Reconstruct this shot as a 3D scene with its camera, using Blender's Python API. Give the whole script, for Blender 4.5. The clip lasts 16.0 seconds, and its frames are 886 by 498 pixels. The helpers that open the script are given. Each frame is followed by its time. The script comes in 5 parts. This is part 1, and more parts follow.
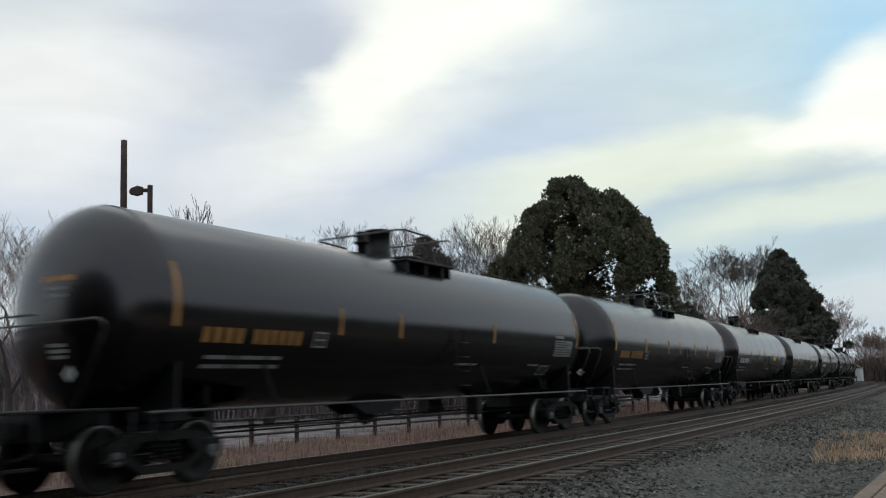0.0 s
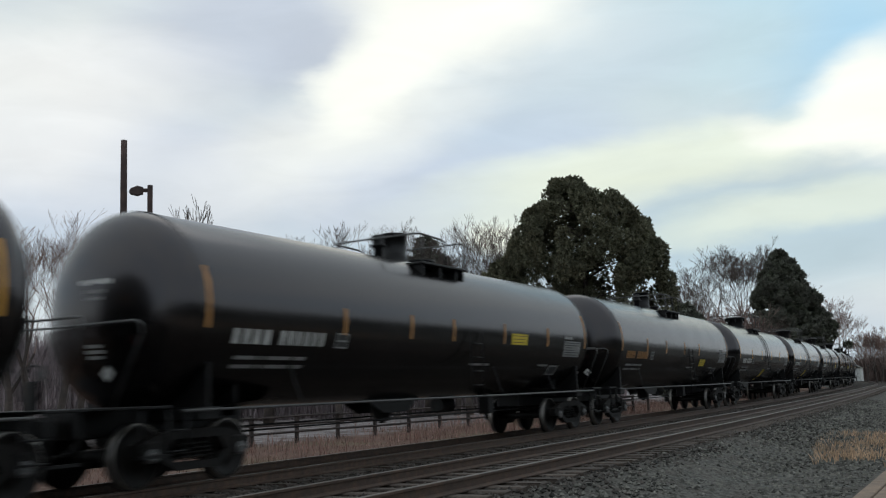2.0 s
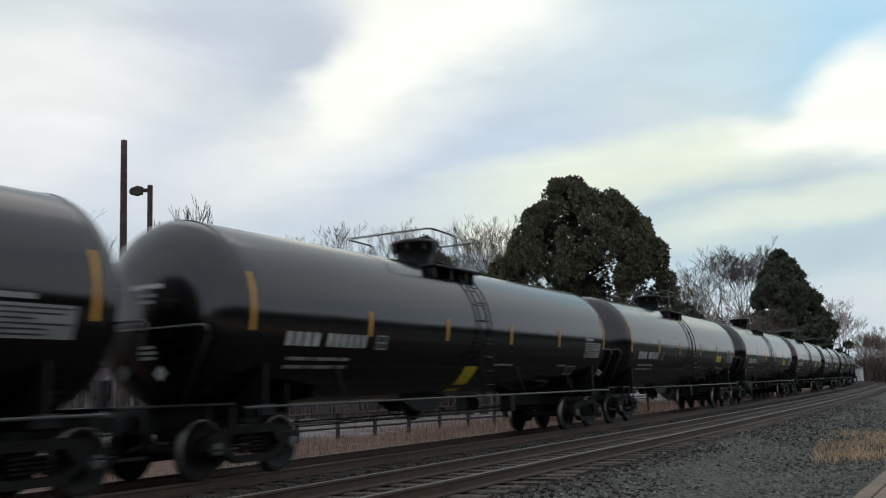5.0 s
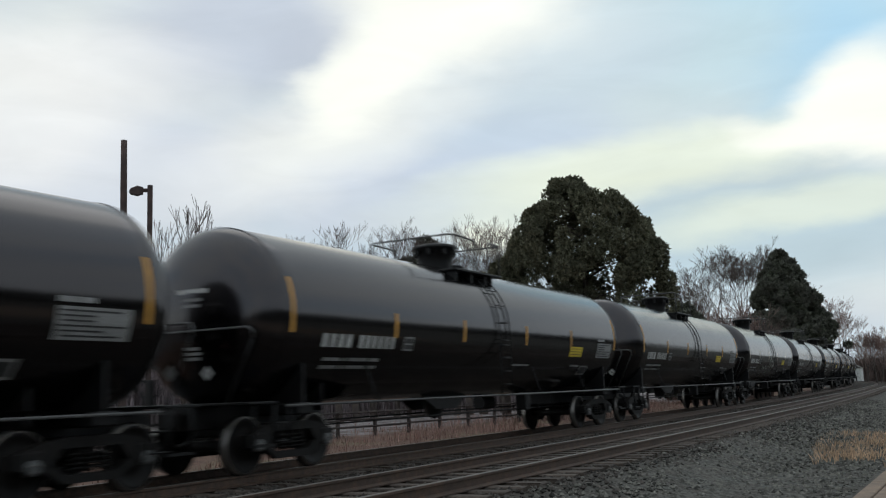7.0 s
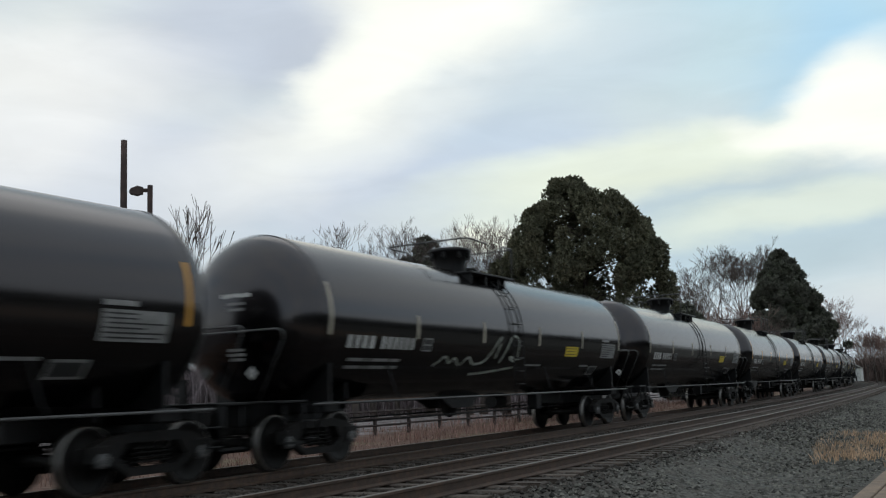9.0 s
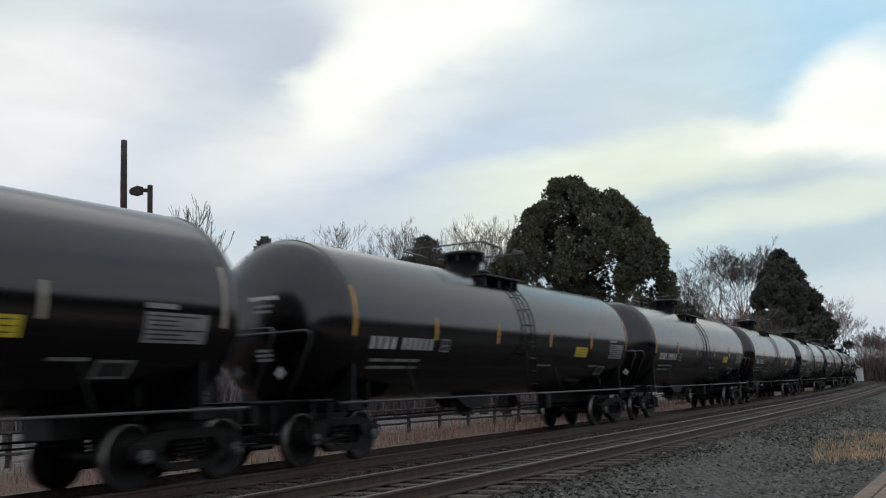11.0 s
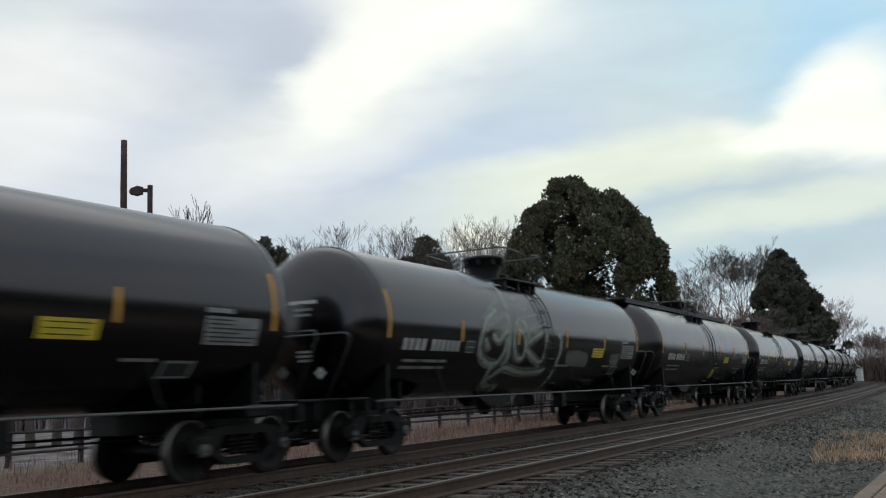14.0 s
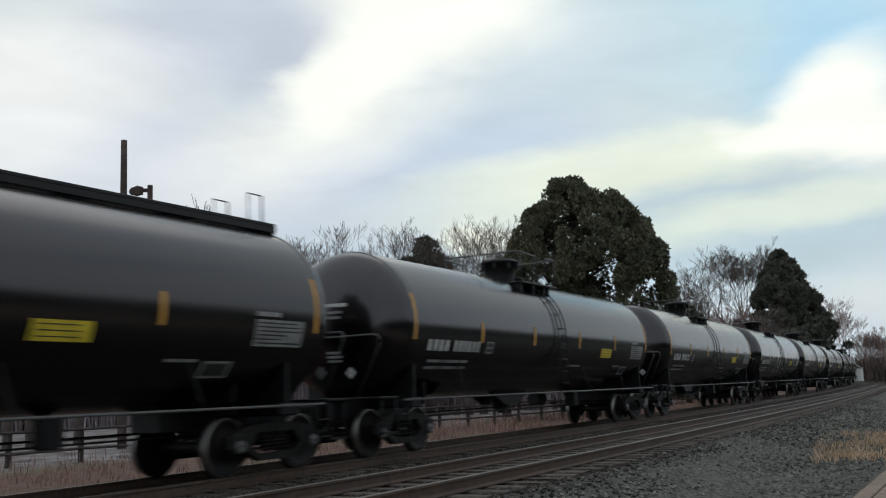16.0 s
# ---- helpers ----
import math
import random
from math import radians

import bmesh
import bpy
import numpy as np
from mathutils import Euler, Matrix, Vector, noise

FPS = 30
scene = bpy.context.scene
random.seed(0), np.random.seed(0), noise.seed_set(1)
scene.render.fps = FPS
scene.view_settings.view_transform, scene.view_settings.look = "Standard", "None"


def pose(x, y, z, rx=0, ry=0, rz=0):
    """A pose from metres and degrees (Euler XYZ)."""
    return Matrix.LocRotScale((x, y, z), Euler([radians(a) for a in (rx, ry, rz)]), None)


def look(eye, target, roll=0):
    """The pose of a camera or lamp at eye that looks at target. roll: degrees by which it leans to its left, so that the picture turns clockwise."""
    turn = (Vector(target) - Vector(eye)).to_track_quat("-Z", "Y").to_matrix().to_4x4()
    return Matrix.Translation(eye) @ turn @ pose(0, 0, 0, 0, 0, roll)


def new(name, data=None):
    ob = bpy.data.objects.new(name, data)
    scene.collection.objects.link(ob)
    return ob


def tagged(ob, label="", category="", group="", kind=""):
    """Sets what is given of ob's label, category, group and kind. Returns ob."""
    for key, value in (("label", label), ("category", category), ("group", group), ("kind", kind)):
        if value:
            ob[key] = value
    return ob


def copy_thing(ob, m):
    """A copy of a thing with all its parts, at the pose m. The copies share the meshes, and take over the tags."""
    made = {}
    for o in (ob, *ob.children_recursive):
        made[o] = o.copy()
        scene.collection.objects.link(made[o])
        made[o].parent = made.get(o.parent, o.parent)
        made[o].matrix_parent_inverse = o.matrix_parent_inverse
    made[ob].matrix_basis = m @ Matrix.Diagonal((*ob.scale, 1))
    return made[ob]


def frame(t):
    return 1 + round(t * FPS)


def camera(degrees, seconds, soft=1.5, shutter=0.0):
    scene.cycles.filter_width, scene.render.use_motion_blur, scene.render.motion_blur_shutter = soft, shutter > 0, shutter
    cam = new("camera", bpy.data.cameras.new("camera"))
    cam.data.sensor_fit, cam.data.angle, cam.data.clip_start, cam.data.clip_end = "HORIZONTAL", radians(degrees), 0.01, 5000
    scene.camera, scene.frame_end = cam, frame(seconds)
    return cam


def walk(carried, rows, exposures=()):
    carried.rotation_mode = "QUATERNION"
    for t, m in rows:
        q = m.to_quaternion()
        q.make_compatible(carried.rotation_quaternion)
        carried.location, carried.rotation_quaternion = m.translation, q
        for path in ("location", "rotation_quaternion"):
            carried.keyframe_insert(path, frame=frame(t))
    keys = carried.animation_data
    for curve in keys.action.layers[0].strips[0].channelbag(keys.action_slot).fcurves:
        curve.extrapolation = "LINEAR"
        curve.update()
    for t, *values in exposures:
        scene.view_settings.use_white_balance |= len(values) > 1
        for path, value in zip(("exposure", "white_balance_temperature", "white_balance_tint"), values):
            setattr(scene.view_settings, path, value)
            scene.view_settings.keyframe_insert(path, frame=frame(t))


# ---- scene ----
cam = camera(50.6, 16.0, soft=1.15, shutter=0.3)
EYE = (0.0, 0.0, 1.19)
YAW, PITCH, ROLL = 0.5316, 0.1507, -2.17


def aim(yaw, pitch, d=100.0):
    return (EYE[0] - math.sin(yaw) * math.cos(pitch) * d, EYE[1] + math.cos(yaw) * math.cos(pitch) * d,
            EYE[2] + math.sin(pitch) * d)


walk(cam, [(0.0, look(EYE, aim(YAW, PITCH), ROLL)), (16.0, look(EYE, aim(YAW, PITCH), ROLL))],
     exposures=[(0.0, 0.0), (16.0, 0.0)])

# ---------------------------------------------------------------- sky and sun
SUN_YAW, SUN_UP = 0.62, radians(47)
CLOUD_SEED = 3.0


def cloud_nodes(nt, vec):
    """Colour of the cloudy sky for a direction; a thin overcast with bright breaks."""
    N, K = nt.nodes, nt.links

    def node(kind, **kw):
        n = N.new(kind)
        for k, v in kw.items():
            if k in n.inputs:
                n.inputs[k].default_value = v
        return n

    def mathn(op, a, b=0.0):
        n = N.new("ShaderNodeMath")
        n.operation = op
        for i, v in enumerate((a, b)):
            if isinstance(v, (int, float)):
                n.inputs[i].default_value = v
            else:
                K.new(v, n.inputs[i])
        return n.outputs[0]

    def mix(fac, a, b):
        n = N.new("ShaderNodeMix")
        n.data_type = "RGBA"
        for i, v in ((0, fac), (6, a), (7, b)):
            if isinstance(v, (int, float)):
                n.inputs[i].default_value = v
            elif isinstance(v, tuple):
                n.inputs[i].default_value = (*v, 1)
            else:
                K.new(v, n.inputs[i])
        return n.outputs[2]

    norm = N.new("ShaderNodeVectorMath")
    norm.operation = "NORMALIZE"
    K.new(vec, norm.inputs[0])
    flat = N.new("ShaderNodeMapping")
    flat.inputs["Scale"].default_value = (1, 1, 2.4)
    flat.inputs["Rotation"].default_value = (0.10, 0.18, 0)
    K.new(norm.outputs[0], flat.inputs[0])
    big = node("ShaderNodeTexNoise", Scale=2.6, Detail=7.0, Roughness=0.52, Distortion=0.25)
    big.noise_dimensions = "4D"
    big.inputs["W"].default_value = CLOUD_SEED
    K.new(flat.outputs[0], big.inputs["Vector"])
    puff = node("ShaderNodeTexNoise", Scale=9.0, Detail=6.0, Roughness=0.5)
    K.new(flat.outputs[0], puff.inputs["Vector"])

    def dot(d):
        n = N.new("ShaderNodeVectorMath")
        n.operation = "DOT_PRODUCT"
        K.new(norm.outputs[0], n.inputs[0])
        n.inputs[1].default_value = d
        return n.outputs["Value"]

    # slopes right and up of the middle of the bank of clouds
    m = look(EYE, aim(YAW, PITCH), ROLL).to_3x3()
    ahead = mathn("MAXIMUM", dot(-m.col[2]), 0.05)
    uv = N.new("ShaderNodeCombineXYZ")
    K.new(mathn("DIVIDE", dot(m.col[0]), ahead), uv.inputs[0])
    K.new(mathn("DIVIDE", dot(m.col[1]), ahead), uv.inputs[1])
    last = uv.outputs[0]
    for tex, amount in ((big, 0.10), (puff, 0.07)):
        centred = N.new("ShaderNodeVectorMath")
        centred.operation = "SUBTRACT"
        K.new(tex.outputs["Color"], centred.inputs[0])
        centred.inputs[1].default_value = (0.5, 0.5, 0.5)
        warp = N.new("ShaderNodeVectorMath")
        warp.operation = "MULTIPLY_ADD"
        K.new(centred.outputs[0], warp.inputs[0])
        warp.inputs[1].default_value = (amount, amount * 0.6, 0)
        K.new(last, warp.inputs[2])
        last = warp.outputs[0]

    def patch(x, y, rx, ry, turn):
        """1 in the middle of a soft leaning oval of the sky, 0 outside."""
        mp = N.new("ShaderNodeMapping")
        mp.vector_type = "TEXTURE"
        mp.inputs["Location"].default_value = (x, y, 0)
        mp.inputs["Rotation"].default_value = (0, 0, radians(turn))
        mp.inputs["Scale"].default_value = (rx, ry, 50)
        K.new(last, mp.inputs[0])
        g = N.new("ShaderNodeTexGradient")
        g.gradient_type = "SPHERICAL"
        K.new(mp.outputs[0], g.inputs[0])
        r = N.new("ShaderNodeMapRange")
        r.interpolation_type = "SMOOTHSTEP"
        r.inputs["From Max"].default_value = 0.72
        K.new(g.outputs["Fac"], r.inputs["Value"])
        return r.outputs[0]

    ramp = N.new("ShaderNodeValToRGB")
    e = ramp.color_ramp.elements
    e[0].position, e[0].color = 0.34, (0.53, 0.635, 0.72, 1)
    e[1].position, e[1].color = 0.66, (0.74, 0.80, 0.80, 1)
    mid = ramp.color_ramp.elements.new(0.50)
    mid.color = (0.645, 0.715, 0.76, 1)
    K.new(big.outputs["Fac"], ramp.inputs[0])
    col = ramp.outputs[0]
    # cool gaps, pale bands, then the bright breaks: (right, up, half width, half height, lean, amount, colour)
    grey, cream, bright = (0.55, 0.61, 0.72), (0.84, 0.91, 0.77), (1.03, 1.05, 0.97)
    for x, y, rx, ry, turn, f, tone in (
            (0.42, 0.25, 0.32, 0.14, 0, 0.85, (0.50, 0.74, 0.86)), (0.45, 0.20, 0.14, 0.12, 20, 0.85, (0.43, 0.68, 0.87)), (0.25, 0.20, 0.24, 0.14, 0, 0.6, (0.60, 0.74, 0.78)),
            (0.03, 0.095, 0.24, 0.07, 12, 0.65, (0.55, 0.66, 0.82)), (0.12, 0.17, 0.26, 0.10, 28, 0.5, (0.60, 0.71, 0.80)),
            (-0.20, 0.235, 0.22, 0.09, 10, 0.65, grey), (-0.14, 0.205, 0.08, 0.05, 25, 0.5, (0.52, 0.58, 0.68)), (-0.36, 0.08, 0.30, 0.10, 6, 0.55, (0.60, 0.66, 0.79)),
            (0.36, 0.02, 0.42, 0.11, 8, 0.85, (0.49, 0.63, 0.70)), (-0.08, 0.06, 0.22, 0.05, 8, 0.35, (0.60, 0.66, 0.78))):
        col = mix(mathn("MULTIPLY", patch(x, y, rx, ry, turn), f), col, tone)
    for x, y, rx, ry, turn, f, tone in (
            (0.28, 0.098, 0.42, 0.045, 9, 0.85, cream), (0.42, 0.052, 0.32, 0.034, 11, 0.7, cream), (0.16, 0.055, 0.22, 0.030, 8, 0.55, cream),
            (-0.44, 0.14, 0.20, 0.13, 0, 0.75, (0.94, 0.95, 0.93)), (-0.34, 0.19, 0.16, 0.06, -8, 0.45, (0.9, 0.91, 0.9)), (-0.18, 0.09, 0.24, 0.07, 14, 0.4, (0.9, 0.91, 0.87)),
            (0.055, 0.018, 0.06, 0.025, 0, 0.75, (1.0, 1.02, 0.86)), (-0.07, 0.14, 0.20, 0.09, 25, 0.35, bright), (0.06, 0.25, 0.26, 0.10, 10, 0.2, bright),
            (0.02, 0.275, 0.18, 0.10, 5, 1.0, bright), (-0.035, 0.220, 0.14, 0.070, 40, 0.95, bright), (-0.095, 0.165, 0.075, 0.055, 30, 0.9, bright),
            (0.465, 0.165, 0.12, 0.065, 40, 1.0, bright), (0.44, 0.125, 0.14, 0.034, 6, 0.9, bright), (0.365, 0.124, 0.06, 0.026, -10, 0.45, bright), (0.50, 0.135, 0.13, 0.055, 5, 0.9, bright)):
        col = mix(mathn("MULTIPLY", patch(x, y, rx, ry, turn), f), col, tone)
    # fine streaks and wisps over all
    wisp = N.new("ShaderNodeMapping")
    wisp.inputs["Scale"].default_value = (1.0, 1.0, 3.6)
    wisp.inputs["Rotation"].default_value = (0.14, 0.22, 0.3)
    K.new(norm.outputs[0], wisp.inputs[0])
    fine = node("ShaderNodeTexNoise", Scale=7.0, Detail=7.0, Roughness=0.55, Distortion=0.6)
    K.new(wisp.outputs[0], fine.inputs["Vector"])
    gain = N.new("ShaderNodeMapRange")
    gain.inputs["From Min"].default_value, gain.inputs["From Max"].default_value = 0.3, 0.7
    gain.inputs["To Min"].default_value, gain.inputs["To Max"].default_value = 0.955, 1.045
    K.new(fine.outputs["Fac"], gain.inputs["Value"])
    out = N.new("ShaderNodeVectorMath")
    out.operation = "SCALE"
    K.new(col, out.inputs[0])
    K.new(gain.outputs[0], out.inputs["Scale"])
    return out.outputs[0]


world = bpy.data.worlds.new("sky")
scene.world = world
world.use_nodes = True
wt = world.node_tree
wt.nodes.clear()
w_out = wt.nodes.new("ShaderNodeOutputWorld")
w_bg = wt.nodes.new("ShaderNodeBackground")
w_sky = wt.nodes.new("ShaderNodeTexSky")
w_sky.sky_type = "NISHITA"
w_sky.sun_disc = False
w_sky.sun_elevation = SUN_UP
w_sky.sun_rotation = -SUN_YAW
w_bg2 = wt.nodes.new("ShaderNodeBackground")
w_bg2.inputs["Strength"].default_value = 0.10
wt.links.new(w_sky.outputs[0], w_bg2.inputs["Color"])
w_co = wt.nodes.new("ShaderNodeTexCoord")
wt.links.new(cloud_nodes(wt, w_co.outputs["Generated"]), w_bg.inputs["Color"])
w_sep = wt.nodes.new("ShaderNodeSeparateXYZ")              # an overcast sky is brightest overhead
wt.links.new(w_co.outputs["Generated"], w_sep.inputs[0])
w_zenith = wt.nodes.new("ShaderNodeMapRange")
w_zenith.inputs["From Min"].default_value, w_zenith.inputs["From Max"].default_value = 0.45, 1.0
w_zenith.inputs["To Min"].default_value, w_zenith.inputs["To Max"].default_value = 1.0, 1.25
wt.links.new(w_sep.outputs["Z"], w_zenith.inputs["Value"])
wt.links.new(w_zenith.outputs[0], w_bg.inputs["Strength"])
w_mix = wt.nodes.new("ShaderNodeMixShader")
w_mix.inputs[0].default_value = 0.85
wt.links.new(w_bg2.outputs[0], w_mix.inputs[1])
wt.links.new(w_bg.outputs[0], w_mix.inputs[2])
wt.links.new(w_mix.outputs[0], w_out.inputs["Surface"])

sun_data = bpy.data.lights.new("sun", "SUN")
sun_data.energy, sun_data.angle, sun_data.color = 0.15, radians(40), (1.0, 0.95, 0.87)
sun = new("sun", sun_data)
sun.matrix_basis = look(aim(SUN_YAW, SUN_UP, 60), EYE)


# ---------------------------------------------------------------- materials
def material(name, base, rough=0.6, metal=0.0, spread=0.25, scale=6.0, fine=90.0, bump=0.15, tint=None, tint_amount=0.4,
             spec=0.5, island=0.0, obj=0.0, streak=False):
    """A procedural surface: base colour varied at two scales, worn patches of a second colour, and relief."""
    m = bpy.data.materials.new(name)
    m.use_nodes = True
    nt = m.node_tree
    N, K = nt.nodes, nt.links
    b = N["Principled BSDF"]
    co = N.new("ShaderNodeTexCoord")
    n1 = N.new("ShaderNodeTexNoise")
    n1.inputs["Scale"].default_value, n1.inputs["Detail"].default_value = scale, 6
    n2 = N.new("ShaderNodeTexNoise")
    n2.inputs["Scale"].default_value, n2.inputs["Detail"].default_value = fine, 3
    for n in (n1, n2):
        K.new(co.outputs["Object"], n.inputs["Vector"])
    mr = N.new("ShaderNodeMapRange")
    mr.inputs["From Min"].default_value, mr.inputs["From Max"].default_value = 0.3, 0.7
    mr.inputs["To Min"].default_value, mr.inputs["To Max"].default_value = 1 - spread, 1 + spread
    K.new(n1.outputs["Fac"], mr.inputs["Value"])
    mr2 = N.new("ShaderNodeMapRange")
    mr2.inputs["From Min"].default_value, mr2.inputs["From Max"].default_value = 0.3, 0.7
    mr2.inputs["To Min"].default_value, mr2.inputs["To Max"].default_value = 1 - spread * 0.6, 1 + spread * 0.6
    K.new(n2.outputs["Fac"], mr2.inputs["Value"])
    mul = N.new("ShaderNodeMath")
    mul.operation = "MULTIPLY"
    K.new(mr.outputs[0], mul.inputs[0])
    K.new(mr2.outputs[0], mul.inputs[1])
    last = mul.outputs[0]
    for amount, kind, sock in ((island, "ShaderNodeNewGeometry", "Random Per Island"), (obj, "ShaderNodeObjectInfo", "Random")):
        if amount:
            g = N.new(kind)
            r = N.new("ShaderNodeMapRange")
            r.inputs["To Min"].default_value, r.inputs["To Max"].default_value = 1 - amount, 1 + amount
            K.new(g.outputs[sock], r.inputs["Value"])
            mm = N.new("ShaderNodeMath")
            mm.operation = "MULTIPLY"
            K.new(last, mm.inputs[0])
            K.new(r.outputs[0], mm.inputs[1])
            last = mm.outputs[0]
    mixc = N.new("ShaderNodeMix")
    mixc.data_type = "RGBA"
    mixc.inputs[6].default_value = (*base, 1)
    mixc.inputs[7].default_value = (*(tint or base), 1)
    n3 = N.new("ShaderNodeTexNoise")
    n3.inputs["Scale"].default_value, n3.inputs["Detail"].default_value = scale * 0.45, 8
    if streak:
        run = N.new("ShaderNodeMapping")
        run.inputs["Scale"].default_value = (0.35, 3.2, 0.35)
        K.new(co.outputs["Object"], run.inputs[0])
        K.new(run.outputs[0], n3.inputs["Vector"])
    else:
        K.new(co.outputs["Object"], n3.inputs["Vector"])
    r3 = N.new("ShaderNodeMapRange")
    r3.inputs["From Min"].default_value, r3.inputs["From Max"].default_value = 0.45, 0.68
    r3.inputs["To Max"].default_value = tint_amount
    K.new(n3.outputs["Fac"], r3.inputs["Value"])
    K.new(r3.outputs[0], mixc.inputs[0])
    sc = N.new("ShaderNodeVectorMath")
    sc.operation = "SCALE"
    K.new(mixc.outputs[2], sc.inputs[0])
    K.new(last, sc.inputs["Scale"])
    K.new(sc.outputs[0], b.inputs["Base Color"])
    rr = N.new("ShaderNodeMapRange")
    rr.inputs["To Min"].default_value, rr.inputs["To Max"].default_value = rough * 0.8, min(1, rough * 1.2)
    K.new(n1.outputs["Fac"], rr.inputs["Value"])
    K.new(rr.outputs[0], b.inputs["Roughness"])
    b.inputs["Metallic"].default_value = metal
    b.inputs["Specular IOR Level"].default_value = spec
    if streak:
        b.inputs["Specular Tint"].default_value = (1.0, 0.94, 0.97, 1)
    if bump:
        bp = N.new("ShaderNodeBump")
        bp.inputs["Strength"].default_value, bp.inputs["Distance"].default_value = bump, 0.01
        K.new(n2.outputs["Fac"], bp.inputs["Height"])
        K.new(bp.outputs[0], b.inputs["Normal"])
    return m


M = {}
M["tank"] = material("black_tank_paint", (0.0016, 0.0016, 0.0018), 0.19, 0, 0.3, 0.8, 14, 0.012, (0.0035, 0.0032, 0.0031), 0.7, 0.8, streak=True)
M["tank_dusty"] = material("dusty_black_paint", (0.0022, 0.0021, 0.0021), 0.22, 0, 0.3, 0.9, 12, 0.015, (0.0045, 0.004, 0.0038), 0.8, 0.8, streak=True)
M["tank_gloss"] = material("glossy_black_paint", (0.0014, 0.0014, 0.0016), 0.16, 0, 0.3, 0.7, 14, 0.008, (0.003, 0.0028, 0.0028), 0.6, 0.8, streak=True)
M["black"] = material("black_steel", (0.005, 0.005, 0.0055), 0.5, 0, 0.3, 5, 60, 0.1, (0.012, 0.010, 0.009), 0.6, 0.3)
M["truck"] = material("grimy_cast_steel", (0.008, 0.0075, 0.007), 0.7, 0.0, 0.35, 8, 70, 0.3, (0.016, 0.012, 0.010), 0.7, 0.25)
M["wheel"] = material("worn_wheel_steel", (0.008, 0.007, 0.0065), 0.6, 0.0, 0.3, 9, 60, 0.15, (0.014, 0.011, 0.009), 0.5, 0.25)
M["bare"] = material("polished_steel", (0.20, 0.19, 0.18), 0.4, 0.8, 0.15, 9, 60, 0.05, (0.3, 0.25, 0.2), 0.4)
M["rod"] = material("grey_painted_pipe", (0.085, 0.085, 0.085), 0.45, 0, 0.2, 9, 60, 0.05, (0.08, 0.07, 0.06), 0.4)
M["white"] = material("white_stencil_paint", (0.60, 0.60, 0.58), 0.6, 0, 0.2, 5, 40, 0, (0.35, 0.34, 0.32), 0.5)
M["panel"] = material("weathered_decal", (0.24, 0.24, 0.235), 0.6, 0, 0.2, 5, 40, 0, (0.22, 0.21, 0.20), 0.5)
M["amber"] = material("amber_reflector_tape", (0.64, 0.32, 0.055), 0.5, 0, 0.15, 6, 40, 0, (0.5, 0.25, 0.04), 0.5)
M["orange"] = material("orange_reflector_tape", (0.44, 0.21, 0.06), 0.5, 0, 0.25, 6, 40, 0, (0.28, 0.13, 0.05), 0.5)
M["pale"] = material("pale_reflector_tape", (0.42, 0.38, 0.30), 0.5, 0, 0.15, 6, 40, 0, (0.3, 0.25, 0.2), 0.5)
M["yellow"] = material("yellow_notice_paint", (0.66, 0.50, 0.035), 0.55, 0, 0.15, 6, 40, 0, (0.5, 0.36, 0.03), 0.5)
M["red"] = material("red_placard_ink", (0.5, 0.05, 0.05), 0.6, 0, 0.1, 6, 40, 0)
M["ink"] = material("dark_print", (0.03, 0.03, 0.03), 0.6, 0, 0.1, 6, 40, 0)
M["rail"] = material("rusty_rail_steel", (0.075, 0.050, 0.038), 0.6, 0.3, 0.3, 12, 90, 0.2, (0.12, 0.07, 0.045), 0.6)
M["railtop"] = material("worn_rail_head", (0.11, 0.098, 0.088), 0.5, 0.6, 0.2, 12, 90, 0.05, (0.2, 0.15, 0.12), 0.4)
M["tie"] = material("weathered_timber_tie", (0.06, 0.047, 0.039), 0.85, 0, 0.35, 7, 60, 0.5, (0.10, 0.08, 0.066), 0.6, 0.3, 0, 0.3)
M["stone"] = material("ballast_stone", (0.108, 0.104, 0.090), 0.85, 0, 0.3, 20, 120, 0.3, (0.14, 0.135, 0.12), 0.5, 0.3, 0.75)
M["pole"] = material("weathered_utility_pole", (0.060, 0.040, 0.036), 0.85, 0, 0.3, 3, 40, 0.4, (0.10, 0.065, 0.055), 0.6)
M["fence"] = material("dark_fence_timber", (0.045, 0.034, 0.032), 0.85, 0, 0.3, 4, 40, 0.4, (0.09, 0.07, 0.06), 0.6)
M["bark"] = material("grey_brown_bark", (0.06, 0.046, 0.04), 0.9, 0, 0.3, 4, 40, 0.4, (0.14, 0.11, 0.09), 0.5)
M["twig"] = material("bare_twigs", (0.095, 0.075, 0.068), 0.9, 0, 0.25, 2, 20, 0, (0.15, 0.11, 0.09), 0.5)
M["redtwig"] = material("reddish_twigs", (0.21, 0.14, 0.12), 0.9, 0, 0.25, 2, 20, 0, (0.17, 0.10, 0.08), 0.5)
M["needles"] = material("dark_conifer_needles", (0.135, 0.135, 0.088), 0.8, 0, 0.3, 1.2, 8, 0, (0.14, 0.12, 0.075), 0.6, 0.3, 0.5)
M["pine"] = material("green_pine_needles", (0.13, 0.132, 0.108), 0.8, 0, 0.3, 1.2, 8, 0, (0.085, 0.10, 0.06), 0.6, 0.3, 0.45)
M["drygrass"] = material("dry_grass", (0.23, 0.14, 0.11), 0.9, 0, 0.3, 1.5, 12, 0, (0.34, 0.235, 0.195), 0.6, 0.2, 0.4)
M["scrub"] = material("reddish_dry_weeds", (0.26, 0.15, 0.125), 0.9, 0, 0.3, 1.5, 12, 0, (0.38, 0.29, 0.26), 0.6, 0.2, 0.5)
